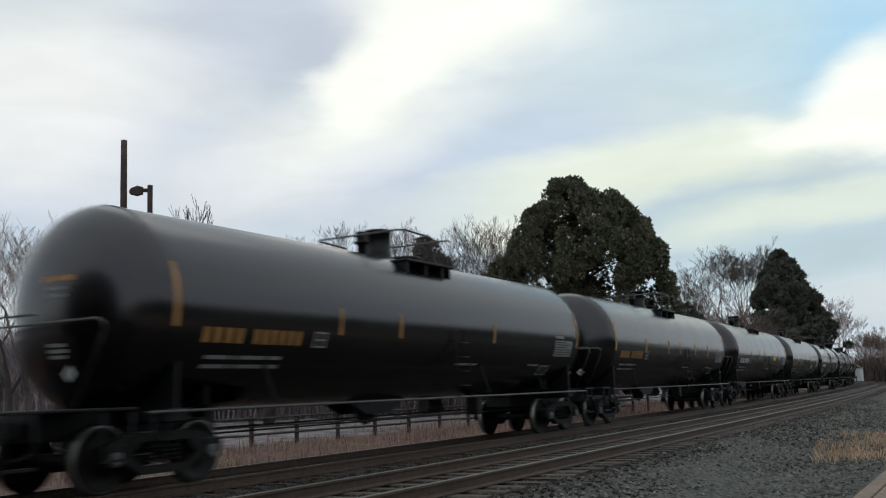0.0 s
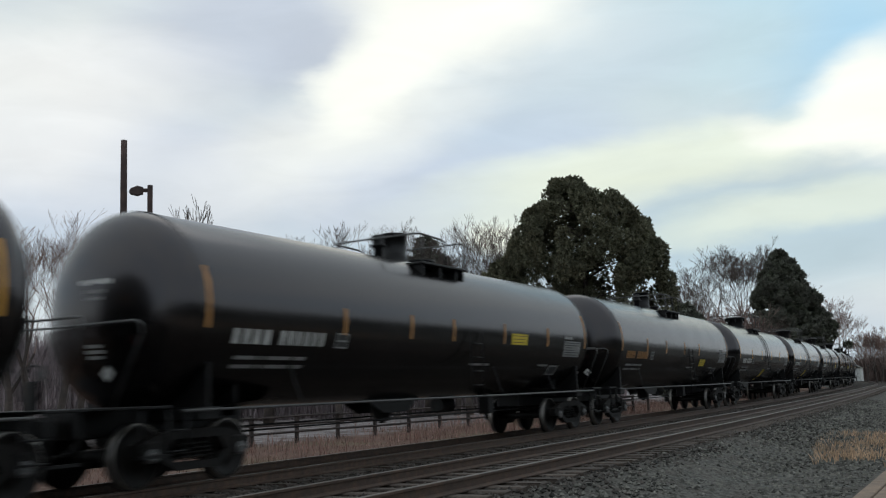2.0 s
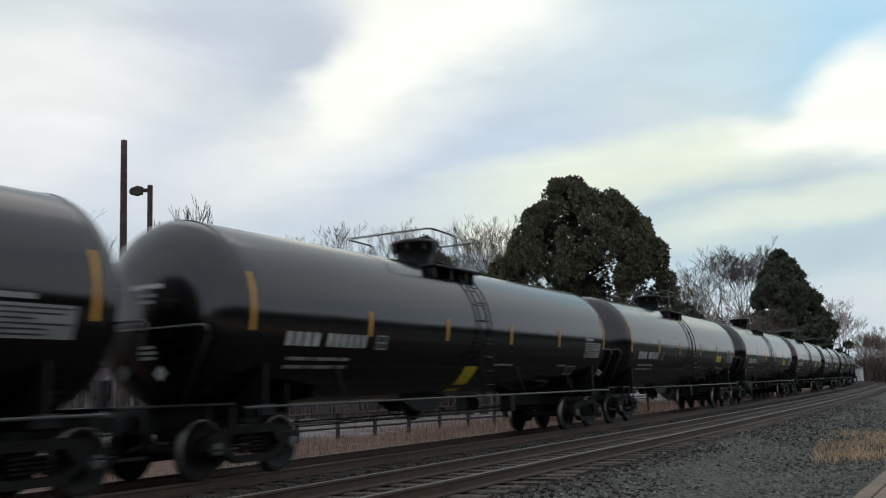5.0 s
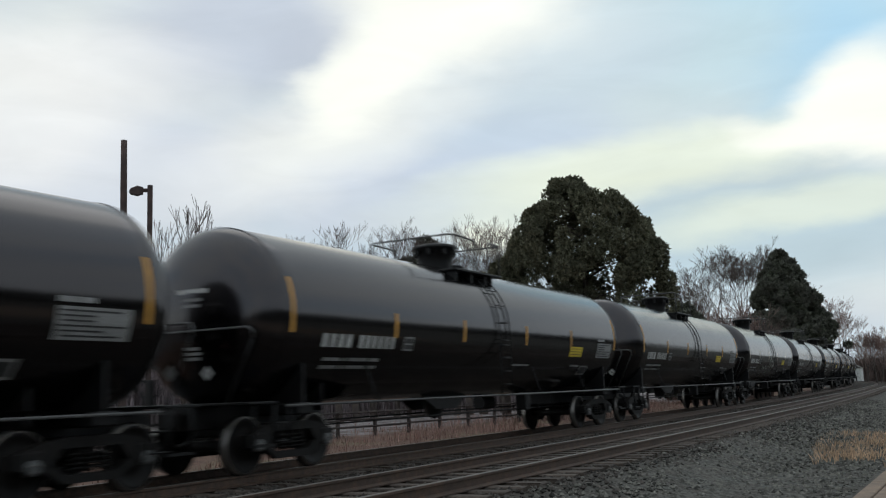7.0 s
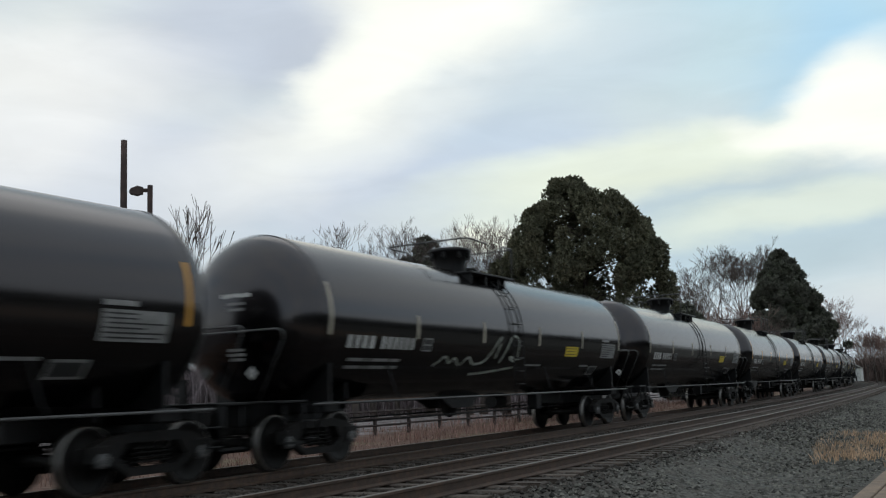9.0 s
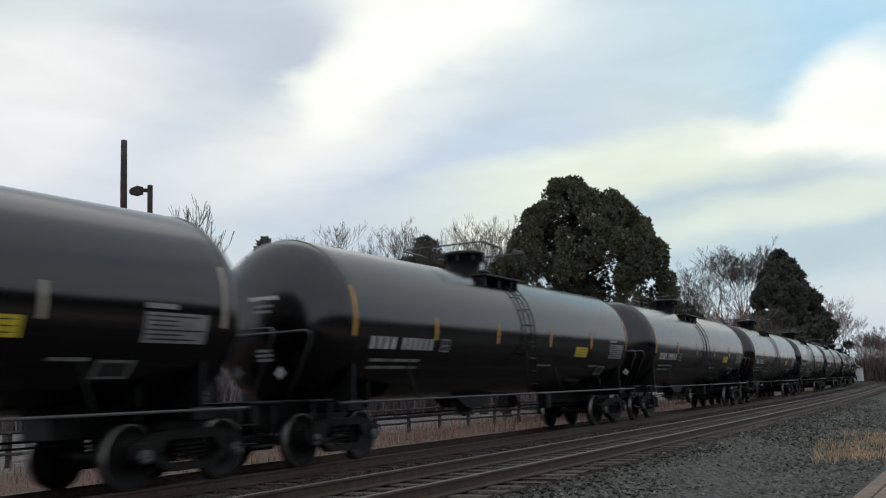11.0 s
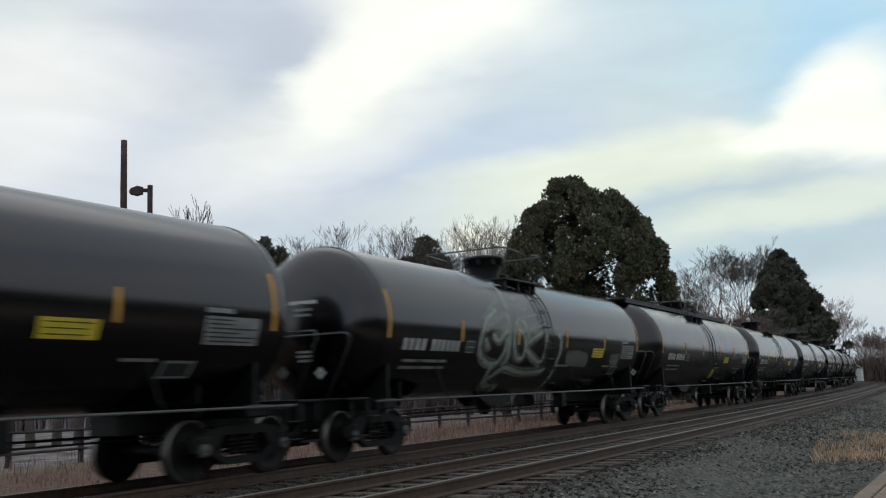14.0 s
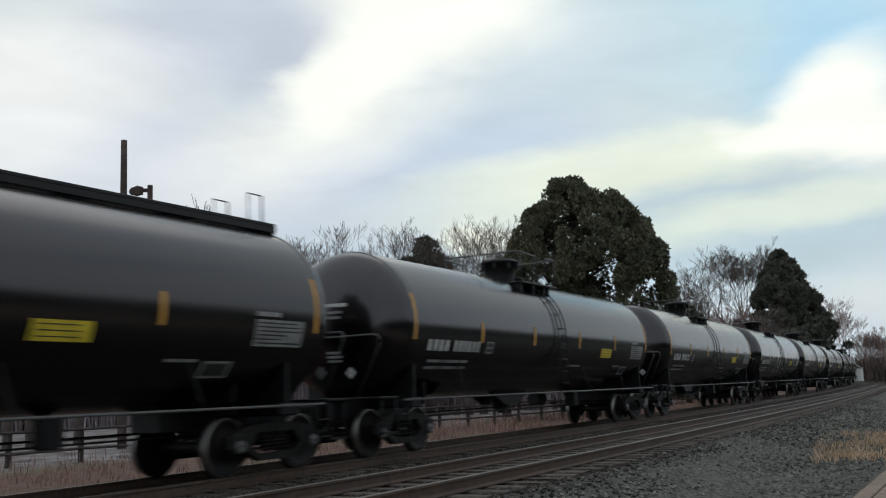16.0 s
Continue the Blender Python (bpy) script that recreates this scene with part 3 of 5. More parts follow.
def build_body(car, paint, SEAM, walkway=False, old=False):
    bm = bmesh.new()
    prof = []
    for i in range(9):
        t = (math.pi / 2) * i / 8
        prof.append((-SEAM - 0.78 * math.cos(t), max(0.0, R * math.sin(t))))
    prof += [(-SEAM + 0.3, R), (-3.7, R)]
    prof += [(-a, r) for a, r in prof][::-1]
    lathe(bm, prof, "y", 72, 0, True, (0, 0, ZC))
    bmesh.ops.remove_doubles(bm, verts=bm.verts[:], dist=1e-5)
    bmesh.ops.recalc_face_normals(bm, faces=bm.faces[:])
    part("tank", bm, paint, car)
    for y in (-SEAM, SEAM):                                    # weld seams of the heads
        bm = bmesh.new()
        lathe(bm, [(y - 0.03, R), (y - 0.02, R + 0.009), (y + 0.02, R + 0.009), (y + 0.03, R)], "y", 72, 0, False, (0, 0, ZC), cap=False)
        part("weld_seam", bm, paint, car)
    for e in (-1, 1):
        bm = bmesh.new()                                       # stub sill and saddle
        box(bm, -0.33, min(e * 5.4, e * 8.75), 0.72, 0.33, max(e * 5.4, e * 8.75), 1.12, 0.02)
        box(bm, -1.35, e * 7.2 - 0.22, 0.9, 1.35, e * 7.2 + 0.22, 1.1, 0.03)
        box(bm, -1.30, e * 7.2 - 0.03, 1.05, 1.30, e * 7.2 + 0.03, 1.75)
        box(bm, -1.0, e * 6.3 - 0.02, 0.95, 1.0, e * 6.3 + 0.02, 1.42)
        for sx in (-1, 1):                                     # sloping gusset plates
            vs = [bm.verts.new(p) for p in ((sx * 0.33, e * 5.2, 1.1), (sx * 0.9, e * 5.2, 1.2), (sx * 1.25, e * 7.0, 1.1), (sx * 0.33, e * 7.0, 1.0))]
            bm.faces.new(vs)
        part("stub_sill", bm, M["black"], car)
        bm = bmesh.new()                                       # coupler head and shank
        box(bm, -0.09, min(e * 8.6, e * 8.92), 0.80, 0.09, max(e * 8.6, e * 8.92), 0.98, 0.02)
        box(bm, -0.2, min(e * 8.82, e * 9.06), 0.74, 0.16, max(e * 8.82, e * 9.06), 1.04, 0.05)
        tube(bm, [(0.3, e * 8.6, 0.75), (0.34, e * 8.85, 0.55), (0.3, e * 9.05, 0.5)], 0.03, 6)
        part("coupler", bm, M["truck"], car)
        bm = bmesh.new()                                       # lower half head shield, dished like the head
        grid = []
        for iz in range(9):
            z = 1.12 + 1.16 * iz / 8
            wide = min(0.62 + (z - 1.12) * 0.66, math.sqrt(max(0.0, (R * 0.985) ** 2 - (z - ZC) ** 2))) * (1.0 if iz < 7 else 0.97 if iz == 7 else 0.90)
            row = []
            for ix in range(11):
                x = -wide + 2 * wide * ix / 10
                y = SEAM + 0.06 + 0.78 * math.sqrt(max(0.0, 1 - (x * x + (z - ZC) ** 2) / (R * R)))
                row.append(bm.verts.new((x, e * y, z)))
            grid.append(row)
        for r0, r1 in zip(grid, grid[1:]):
            for k in range(10):
                bm.faces.new((r0[k], r0[k + 1], r1[k + 1], r1[k]))
        bmesh.ops.solidify(bm, geom=bm.faces[:], thickness=0.025)
        bmesh.ops.recalc_face_normals(bm, faces=bm.faces[:])
        part("head_shield", bm, paint, car)
        bm = bmesh.new()                                       # end platform, step and hand rails
        box(bm, -1.45, min(e * 8.05, e * 8.7), 1.10, 1.45, max(e * 8.05, e * 8.7), 1.14, 0.008)
        for sx in (-1, 1):
            box(bm, sx * 1.42 - 0.03, min(e * 8.1, e * 8.6), 0.45, sx * 1.42 + 0.03, max(e * 8.1, e * 8.6), 0.49)
            for yy in (8.12, 8.58):
                tube(bm, [(sx * 1.42, e * yy, 0.45), (sx * 1.42, e * yy, 1.12)], 0.018, 6)
        part("end_platform", bm, M["black"], car)
        for sx in (-1, 1):                                     # tapered end sheet edge, under the rail
            bm = bmesh.new()
            tube(bm, [(sx * 1.41, e * 8.58, 2.12), (sx * 1.22, e * 8.60, 1.72), (sx * 0.92, e * 8.62, 1.13)], 0.016, 6)
            part("rail_post", bm, M["black"], car)
        bm = bmesh.new()
        tube(bm, [(-1.42, e * 8.58, 2.12), (-1.42, e * 8.62, 2.22), (-1.34, e * 8.62, 2.29), (1.34, e * 8.62, 2.29), (1.41, e * 8.60, 2.24), (1.42, e * 8.58, 2.12)], 0.018, 6)
        part("end_handrail", bm, M["rod"], car, "thin painted steel end handrail")
        bm = bmesh.new()                                       # brake wheel gear on one end only
        if e < 0:
            tube(bm, [(-0.7, e * 8.66, 1.5 + 0.28)] + [(-0.7 + 0.28 * math.sin(t), e * 8.66, 1.5 + 0.28 * math.cos(t)) for t in (i * 0.3927 for i in range(1, 16))], 0.018, 6, True)
            box(bm, -0.8, e * 8.66 - 0.05, 1.12, -0.6, e * 8.66 + 0.05, 1.55, 0.01)
            part("hand_brake", bm, M["black"], car)
        else:
            bm.free()
        for sx in (-1, 1):                                     # hanging sill steps
            bm = bmesh.new()
            for yy in (7.78, 8.14):
                tube(bm, [(sx * 1.46, e * yy, 0.5), (sx * 1.46, e * yy, 1.08)], 0.018, 6)
            for z in (0.52, 0.80):
                tube(bm, [(sx * 1.46, e * 7.78, z), (sx * 1.46, e * 8.14, z)], 0.016, 6)
            part("sill_step", bm, M["black"], car)
    for sx in (-1, 1):                                         # long side handrail on brackets
        bm = bmesh.new()
        tube(bm, [(sx * 1.5, -7.9, 1.06), (sx * 1.5, 7.9, 1.06)], 0.022, 8)
        part("side_handrail", bm, M["rod"], car, "long grey side handrail")
        for y in (-5.2, 2.2, 5.2):
            bm = bmesh.new()
            tube(bm, [(sx * 1.5, y, 1.06), (sx * 1.40, y - 0.04, 1.22), (sx * 1.30, y - 0.14, 1.72)], 0.016, 6)
            part("handrail_bracket", bm, M["black"], car)
    # bottom outlet with its skid, and brake gear
    bm = bmesh.new()
    lathe(bm, [(0.62, 0.16), (0.72, 0.2), (0.95, 0.22), (1.15, 0.3)], "z", 16, centre=(0, -0.7, 0))
    for sx in (-1, 1):
        vs = [(sx * 0.35, -1.85, 1.12), (sx * 0.35, -1.15, 0.80), (sx * 0.35, -0.25, 0.80), (sx * 0.35, 0.3, 1.12)]
        lo = [bm.verts.new(p) for p in vs]
        hi = [bm.verts.new((p[0] * 0.85, p[1], p[2])) for p in vs]
        bm.faces.new(lo)
        bm.faces.new(hi)
        for k in range(4):
            bm.faces.new((lo[k], lo[(k + 1) % 4], hi[(k + 1) % 4], hi[k]))
    tube(bm, [(0, -0.7, 0.66), (0, -0.7, 0.58)], 0.07, 10)
    part("bottom_outlet", bm, M["black"], car)
    bm = bmesh.new()
    lathe(bm, [(2.3, 0.18), (2.95, 0.18)], "y", 14, centre=(-0.4, 0, 0.86))
    tube(bm, [(-0.3, -6.4, 0.72), (-0.3, 6.4, 0.72)], 0.02, 6)
    tube(bm, [(0.25, -7.6, 0.66), (0.25, 7.6, 0.66)], 0.018, 6)
    box(bm, 0.2, 3.3, 0.62, 0.5, 3.6, 1.06, 0.02)
    part("brake_rigging", bm, M["black"], car)
    # top fittings: housing with lid, platform, guard rail, ladder
    top = ZC + R
    ty = 0.75 if old else 0.0
    hy, hr = (ty - 0.80, 0.31) if old else (-0.38, 0.43)
    bm = bmesh.new()
    if old:
        lathe(bm, [(top - 0.12, hr), (top + 0.08, hr), (top + 0.08, hr - 0.02), (top + 0.56, hr - 0.02), (top + 0.56, hr), (top + 0.60, hr), (top + 0.62, 0.0)], "z", 24, centre=(0, hy, 0))
        part("fittings_housing", bm, M["black"], car, "black upright cylindrical fittings housing")
    else:
        lathe(bm, [(top - 0.12, hr - 0.05), (top + 0.10, hr - 0.04), (top + 0.42, hr + 0.01), (top + 0.46, hr + 0.11), (top + 0.50, hr + 0.12), (top + 0.56, hr + 0.02), (top + 0.58, 0.0)], "z", 24, centre=(0, hy, 0))
        housing = part("fittings_housing", bm, M["black"], car, "black bolted top fittings housing with a wide lid")
        for k in range(8):
            t = k * math.pi / 4 + 0.2
            cx, cy = (hr + 0.05) * math.cos(t), hy + (hr + 0.05) * math.sin(t)
            bm = bmesh.new()
            box(bm, cx - 0.04, cy - 0.04, top + 0.30, cx + 0.04, cy + 0.04, top + 0.54, 0.01)
            part("lid_clamp", bm, M["black"], housing)
    bm = bmesh.new()
    lathe(bm, [(top - 0.1, 0.30), (top + 0.06, 0.30), (top + 0.06, 0.36), (top + 0.12, 0.36), (top + 0.15, 0.0)], "z", 18, centre=(0, ty + 0.30, 0))
    part("manway", bm, M["black"], car)
    if old:
        bm = bmesh.new()
        lathe(bm, [(top - 0.1, 0.10), (top + 0.25, 0.10), (top + 0.25, 0.17), (top + 0.30, 0.17), (top + 0.30, 0.13), (top + 0.50, 0.13), (top + 0.52, 0.0)], "z", 12, centre=(0.0, hy - 0.62, 0))
        part("relief_valve", bm, M["black"], car)
    for sx in (-1, 1):
        bm = bmesh.new()
        box(bm, sx * 0.88 - 0.27, ty - 1.45, top - 0.22, sx * 0.88 + 0.27, ty + (0.5 if old else 0.85), top - 0.17, 0.01)
        for y in (-1.35, -0.6, 0.1, 0.42):
            box(bm, sx * 0.88 - 0.2, ty + y - 0.03, top - 0.52, sx * 0.88 + 0.2, ty + y + 0.03, top - 0.21)
        part("platform", bm, M["black"], car)
        bm = bmesh.new()
        z = top - 0.18
        x = sx * 1.10
        g = 0.60 if old else 0.77
        if walkway:
            x = sx * 0.66
        bend = [(x, ty - 0.55, z + g - 0.03), (x, ty - 0.45, z + g - 0.06), (x, ty - 0.42, z + g - 0.16), (x, ty - 0.42, z)]
        if walkway:
            tube(bm, [(x, -1.42, z), (x, -1.42, z + 0.66), (x, -1.34, z + 0.74), (x, -0.42, z + 0.74), (x, -0.35, z + 0.66), (x, -0.35, z)], 0.02, 6)
            tube(bm, [(x, -0.75, z + 0.74), (x, -0.75, z)], 0.016, 6)
        else:
            tube(bm, [(0, ty - 1.55, z + g), (x * 0.9, ty - 1.55, z + g), (x, ty - 1.45, z + g)] + bend, 0.022, 6)
            tube(bm, [(x, ty - 1.40, z + g - 0.01), (x, ty - 1.40, z)], 0.016, 6)
        part("guard_rail", bm, M["rod"], car, "bent steel pipe guard rail")
        bm = bmesh.new()
        if not old:
            tube(bm, [(x, ty + 0.22, z), (x, ty + 0.22, z + 0.70), (x, ty + 0.30, z + 0.76), (x, ty + 0.80, z + 0.76), (x, ty + 0.82, z + 0.68), (x, ty + 0.82, z)], 0.02, 6)
            tube(bm, [(x, ty + 0.82, z + 0.72), (x * 0.9, ty + 0.86, z + 0.75), (0, ty + 0.86, z + 0.75)], 0.02, 6)
        else:
            tube(bm, [(x, ty + 0.45, z), (x, ty + 0.45, z + 0.58), (x * 0.9, ty + 0.50, z + 0.62), (0, ty + 0.50, z + 0.62)], 0.02, 6)
        part("guard_rail", bm, M["rod"], car, "bent steel pipe guard rail")
        bm = bmesh.new()
        rungs = []
        for i in range(14):
            a = radians((58 - i * 7.5) if not old else -4 - i * 2.6)
            rungs.append((sx * (R + 0.05) * math.cos(a) if a > 0 else sx * (R + 0.05), ZC + (R + 0.05) * math.sin(a)))
        rungs.append((sx * (R + 0.05), 1.06))
        for y in (ty - 0.27, ty + 0.27):
            tube(bm, [(px, y, pz) for px, pz in rungs], 0.017, 6)
        ladder = part("side_ladder", bm, M["black"], car)
        for px, pz in ([] if old else rungs[1:13:2]) + [(sx * (R + 0.05), pz) for pz in (1.3, 1.6, 1.9, 2.2)]:
            bm = bmesh.new()
            tube(bm, [(px, ty - 0.27, pz), (px, ty + 0.27, pz)], 0.012, 5)
            part("rung", bm, M["black"], ladder)
    if walkway:
        bm = bmesh.new()
        box(bm, -0.42, -8.2, top + 0.10, 0.42, 8.0, top + 0.16, 0.01)
        box(bm, 0.36, -8.2, top + 0.0, 0.42, 8.0, top + 0.10)
        for y in range(-8, 9, 2):
            box(bm, -0.35, y - 0.05 if y > -8 else -7.2, top - 0.08, 0.35, (y + 0.05) if y > -8 else -7.1, top + 0.10)
        part("roof_walkway", bm, M["black"], car, "full-length black top running board")
        for y in (-7.9, 7.3):
            for x in (-0.4, 0.4):
                bm = bmesh.new()
                tube(bm, [(x, y, top + 0.15), (x, y, top + 0.62), (x, y + 0.35, top + 0.62), (x, y + 0.35, top + 0.15)], 0.02, 6)
                part("grab_iron", bm, M["rod"], car)


EVEN = (-4.52, -1.65, 1.42, 4.35)


def add_markings(car, tape, SEAM, yellow, stripe_at=EVEN, letters=None, seed=0, slant=None, panel_y=5.95):
    rnd = random.Random(seed)
    letters = letters or M["white"]
    stripes = [(y, 2.23, 2.69) for y in stripe_at] + [(-SEAM + 0.12, 2.23, 3.14), (SEAM - 0.12, 2.23, 3.14)]
    for y, z0, z1 in stripes:
        bm = bmesh.new()
        on_tank(bm, y - 0.045, y + 0.045, z0, z1, 0.008, seg=5)
        part("reflector_stripe", bm, tape, car)
    y = -6.85                                         # reporting mark: a plain bar for each character
    for count, step, w in ((4, 0.235, 0.125), (6, 0.205, 0.105)):
        for k in range(count):
            bm = bmesh.new()
            on_tank(bm, y, y + w, 2.02, 2.245, 0.005)
            part("character_bar", bm, letters, car)
            y += step
        y += 0.16
    bm = bmesh.new()
    on_tank(bm, -4.27, -3.92, 2.00, 2.26, 0.005)
    on_tank(bm, -4.24, -3.95, 2.03, 2.11, 0.007, 1)
    on_tank(bm, -4.24, -3.95, 2.14, 2.23, 0.007, 1)
    part("stencil_box", bm, [M["panel"], M["ink"]], car)
    for z in (1.66, 1.79):
        y = -6.7
        for w in (0.5, 0.12, 0.62, 0.3):
            bm = bmesh.new()
            on_tank(bm, y, y + w, z, z + 0.055, 0.005)
            part("weight_stencil", bm, M["panel"], car)
            y += w + 0.06
    bm = bmesh.new()                                  # printed panel beside the far seam
    q = panel_y
    on_tank(bm, q, q + 1.14, 1.99, 2.40, 0.005)
    on_tank(bm, q, q + 0.55, 2.45, 2.52, 0.005)
    data_panel = part("data_panel", bm, M["panel"], car, "grey printed data panel in ruled rows")
    for i in range(6):
        z = 2.03 + i * 0.062
        bm = bmesh.new()
        on_tank(bm, q + (0.04 if i % 3 else 0.08), q + 1.08 - rnd.choice((0, 0.1, 0.35, 0.5)), z, z + 0.022, 0.008)
        part("print_line", bm, M["ink"], data_panel)
    if yellow is not None:
        y0, z0 = yellow
        bm = bmesh.new()
        on_tank(bm, y0, y0 + 0.88, z0, z0 + 0.26, 0.006)
        notice = part("notice_panel", bm, M["yellow"], car, "yellow notice panel with printed lines")
        for i in range(3):
            bm = bmesh.new()
            on_tank(bm, y0 + 0.07, y0 + 0.80 - rnd.choice((0, 0.08)), z0 + 0.05 + i * 0.075, z0 + 0.064 + i * 0.075, 0.009)
            part("print_line", bm, M["ink"], notice)
    if slant is not None:
        bm = bmesh.new()
        on_tank(bm, slant[0], slant[0] + 0.55, 1.20, 1.72, 0.006, 0, slant[1])
        part("notice_panel", bm, M["yellow"], car, "slanted yellow notice panel low on the side")
    for y, w in ((0.9, 0.95), (4.6, 0.6)):
        bm = bmesh.new()
        on_tank(bm, y, y + w, 1.74, 1.785, 0.005)
        part("small_stencil", bm, M["panel"], car)
    bm = bmesh.new()                                  # a framed notice low on the side
    on_tank(bm, 5.35, 5.95, 1.52, 1.76, 0.005)
    on_tank(bm, 5.40, 5.90, 1.555, 1.725, 0.008, 1)
    part("framed_notice", bm, [M["panel"], M["ink"]], car)
    for e in (-1, 1):                                 # lines of stencil and a hazard diamond on the ends
        for i, (w, z) in enumerate(((0.62, 2.90), (0.42, 2.77), (0.36, 2.67), (0.30, 1.98), (0.34, 1.90), (0.28, 1.82))):
            bm = bmesh.new()
            xx = 0.15 if z > 2.3 else 0.20
            yy = [e * (SEAM + 0.78 * math.sqrt(max(0, 1 - ((x * x + (z - ZC) ** 2) / (R * R)))) + (0.012 if z > 2.3 else 0.10)) for x in (xx - w / 2, xx + w / 2)]
            vs = [bm.verts.new((xx - w / 2, yy[0], z)), bm.verts.new((xx + w / 2, yy[1], z)), bm.verts.new((xx + w / 2, yy[1], z + 0.07 if i == 0 else z + 0.05)), bm.verts.new((xx - w / 2, yy[0], z + 0.07 if i == 0 else z + 0.05))]
            bm.faces.new(vs)
            part("end_stencil", bm, letters if i == 0 else M["panel"], car)
        bm = bmesh.new()
        c = Vector((0.72, e * (SEAM + 1.0), 1.60))
        for r, mt, d in ((0.125, 0, 0), (0.105, 1, 0.006), (0.045, 0, 0.012)):
            vs = [bm.verts.new(c + Vector((r * math.cos(t), e * d, r * math.sin(t)))) for t in (0, math.pi / 2, math.pi, 3 * math.pi / 2)]
            bm.faces.new(vs).material_index = mt
        part("hazard_placard", bm, [M["panel"], M["red"] if e > 0 else M["white"]], car, "diamond hazard placard")


def car_kind(label, paint, tape, yellow, seed, seam=7.54, walkway=False, old=False, **marks):
    car = tagged(new("tank_car"), label, "tank car", "cars of the train")
    build_body(car, paint, seam, walkway, old)
    for y in (-TRUCK_AT, TRUCK_AT):
        build_truck(car, y, "truck")
    add_markings(car, tape, seam, yellow, seed=seed, **marks)
    return car


LONG = 7.84
KINDS = {
    "plain": lambda: car_kind("black railway tank car with amber reflectors and white stencils", M["tank"], M["amber"], (3.22, 2.0), 1),
    "dull": lambda: car_kind("dusty black railway tank car with orange reflectors and lettering", M["tank_dusty"], M["orange"], None, 2, old=True,
                             letters=M["orange"], stripe_at=(-3.55, -1.60, 2.38)),
    "old": lambda: car_kind("dusty black railway tank car with amber reflectors and orange lettering", M["tank_dusty"], M["amber"], None, 8, old=True,
                            letters=M["orange"], stripe_at=(-4.3, -1.5, 0.05, 2.3, 4.4)),
    "notice": lambda: car_kind("dusty black railway tank car with a yellow notice", M["tank_dusty"], M["orange"], (2.70, 2.23), 3, old=True,
                               stripe_at=(-4.05, -1.83, -0.13, 2.3, 4.83)),
    "notice_orange": lambda: car_kind("dusty black railway tank car with orange lettering and a yellow notice", M["tank_dusty"], M["orange"], (2.68, 1.82), 12,
                                      old=True, letters=M["orange"], stripe_at=(-4.75, -2.42, 0.08, 2.35)),
    "gloss": lambda: car_kind("glossy black railway tank car with pale reflectors", M["tank_gloss"], M["pale"], (3.22, 2.0), 4),
    "long": lambda: car_kind("long glossy black tank car with amber reflectors", M["tank_gloss"], M["amber"], (4.25, 2.0), 4, LONG, panel_y=6.30,
                             stripe_at=(-4.6, -1.85, 1.35, 4.25)),
    "tagged": lambda: car_kind("glossy black tank car with a thin scrawled tag", M["tank_gloss"], M["pale"], (3.22, 2.0), 9),
    "low": lambda: car_kind("glossy black tank car with a slanted low yellow notice", M["tank_gloss"], M["amber"], None, 5, LONG, slant=(-0.40, -0.06), panel_y=6.30),
    "graffiti": lambda: car_kind("black railway tank car covered in large white graffiti", M["tank"], M["amber"], (3.45, 2.0), 7),
    "walk": lambda: car_kind("black railway tank car with a full-length top walkway", M["tank_dusty"], M["amber"], (2.36, 1.97), 6, LONG, walkway=True,
                             slant=(1.18, -0.46), panel_y=6.25),
}
ORDER = {-5: "dull", -4: "old", -3: "dull", -2: "old", -1: "notice", 0: "notice_orange", 1: "low", 2: "low", 3: "long", 4: "long", 6: "tagged", 11: "graffiti", 12: "walk"}
NUDGE = {-5: -0.7, -4: -0.7, -3: -0.7, -2: -0.7, -1: -0.7, 0: -0.72, 1: -0.64, 2: -0.42, 3: -0.45, 4: -0.15, 13: 0.05}
built, cars = {}, {}
for n in range(-5, 27):
    kind = ORDER.get(n) or ("gloss" if n in (7, 15, 18, 22) else "plain")
    if kind in built:
        cars[n] = copy_thing(built[kind], Matrix())
    else:
        cars[n] = built[kind] = KINDS[kind]()

SPEED, SLOW = 17.78, -0.005376


def car_s(n, t):
    return -70.65 + NUDGE.get(n, -0.12) + CAR * n - SPEED * (t - 8) - SLOW * (t - 8) ** 2 / 2


def car_pose(s):
    x0, y0, _ = at(s - TRUCK_AT)
    x1, y1, _ = at(s + TRUCK_AT)
    return pose((x0 + x1) / 2, (y0 + y1) / 2, 0, 0, 0, math.degrees(math.atan2(-(x1 - x0), y1 - y0)))


# ---------------------------------------------------------------- unseen ridge added behind the camera: closes the place, dims tank reflections
def build_unseen_ridge():
    rnd = random.Random(11)
    bm = bmesh.new()
    rows = []
    for i in range(60):
        y = -70 + i * 5.0
        x = 34 + 3 * math.sin(i * 0.5) + rnd.uniform(-1, 1)
        h = 7.4 + 1.1 * math.sin(i * 1.3) + rnd.uniform(-0.6, 0.6)
        rows.append([bm.verts.new(p) for p in ((x, y, -0.6), (x - 1, y, h * 0.5), (x + 1, y, h * 0.9), (x + 3, y, h), (x + 8, y, h * 0.8), (x + 9, y, -0.6))])
    for a, b in zip(rows, rows[1:]):
        for k in range(5):
            bm.faces.new((a[k], a[k + 1], b[k + 1], b[k]))
    ob = part("backdrop_unseen_ridge", bm, M["woods"], smooth=True)
    return tagged(ob, "unseen dark ridge added to dim low reflections on the tank cars", "woods", "", "structure")


build_unseen_ridge()


# ---------------------------------------------------------------- poles, fence, edging
def spot(az, d, z=0.0):
    """A place d metres from the eye, az degrees to the left of straight along the line."""
    return (-math.sin(radians(az)) * d, math.cos(radians(az)) * d, z)


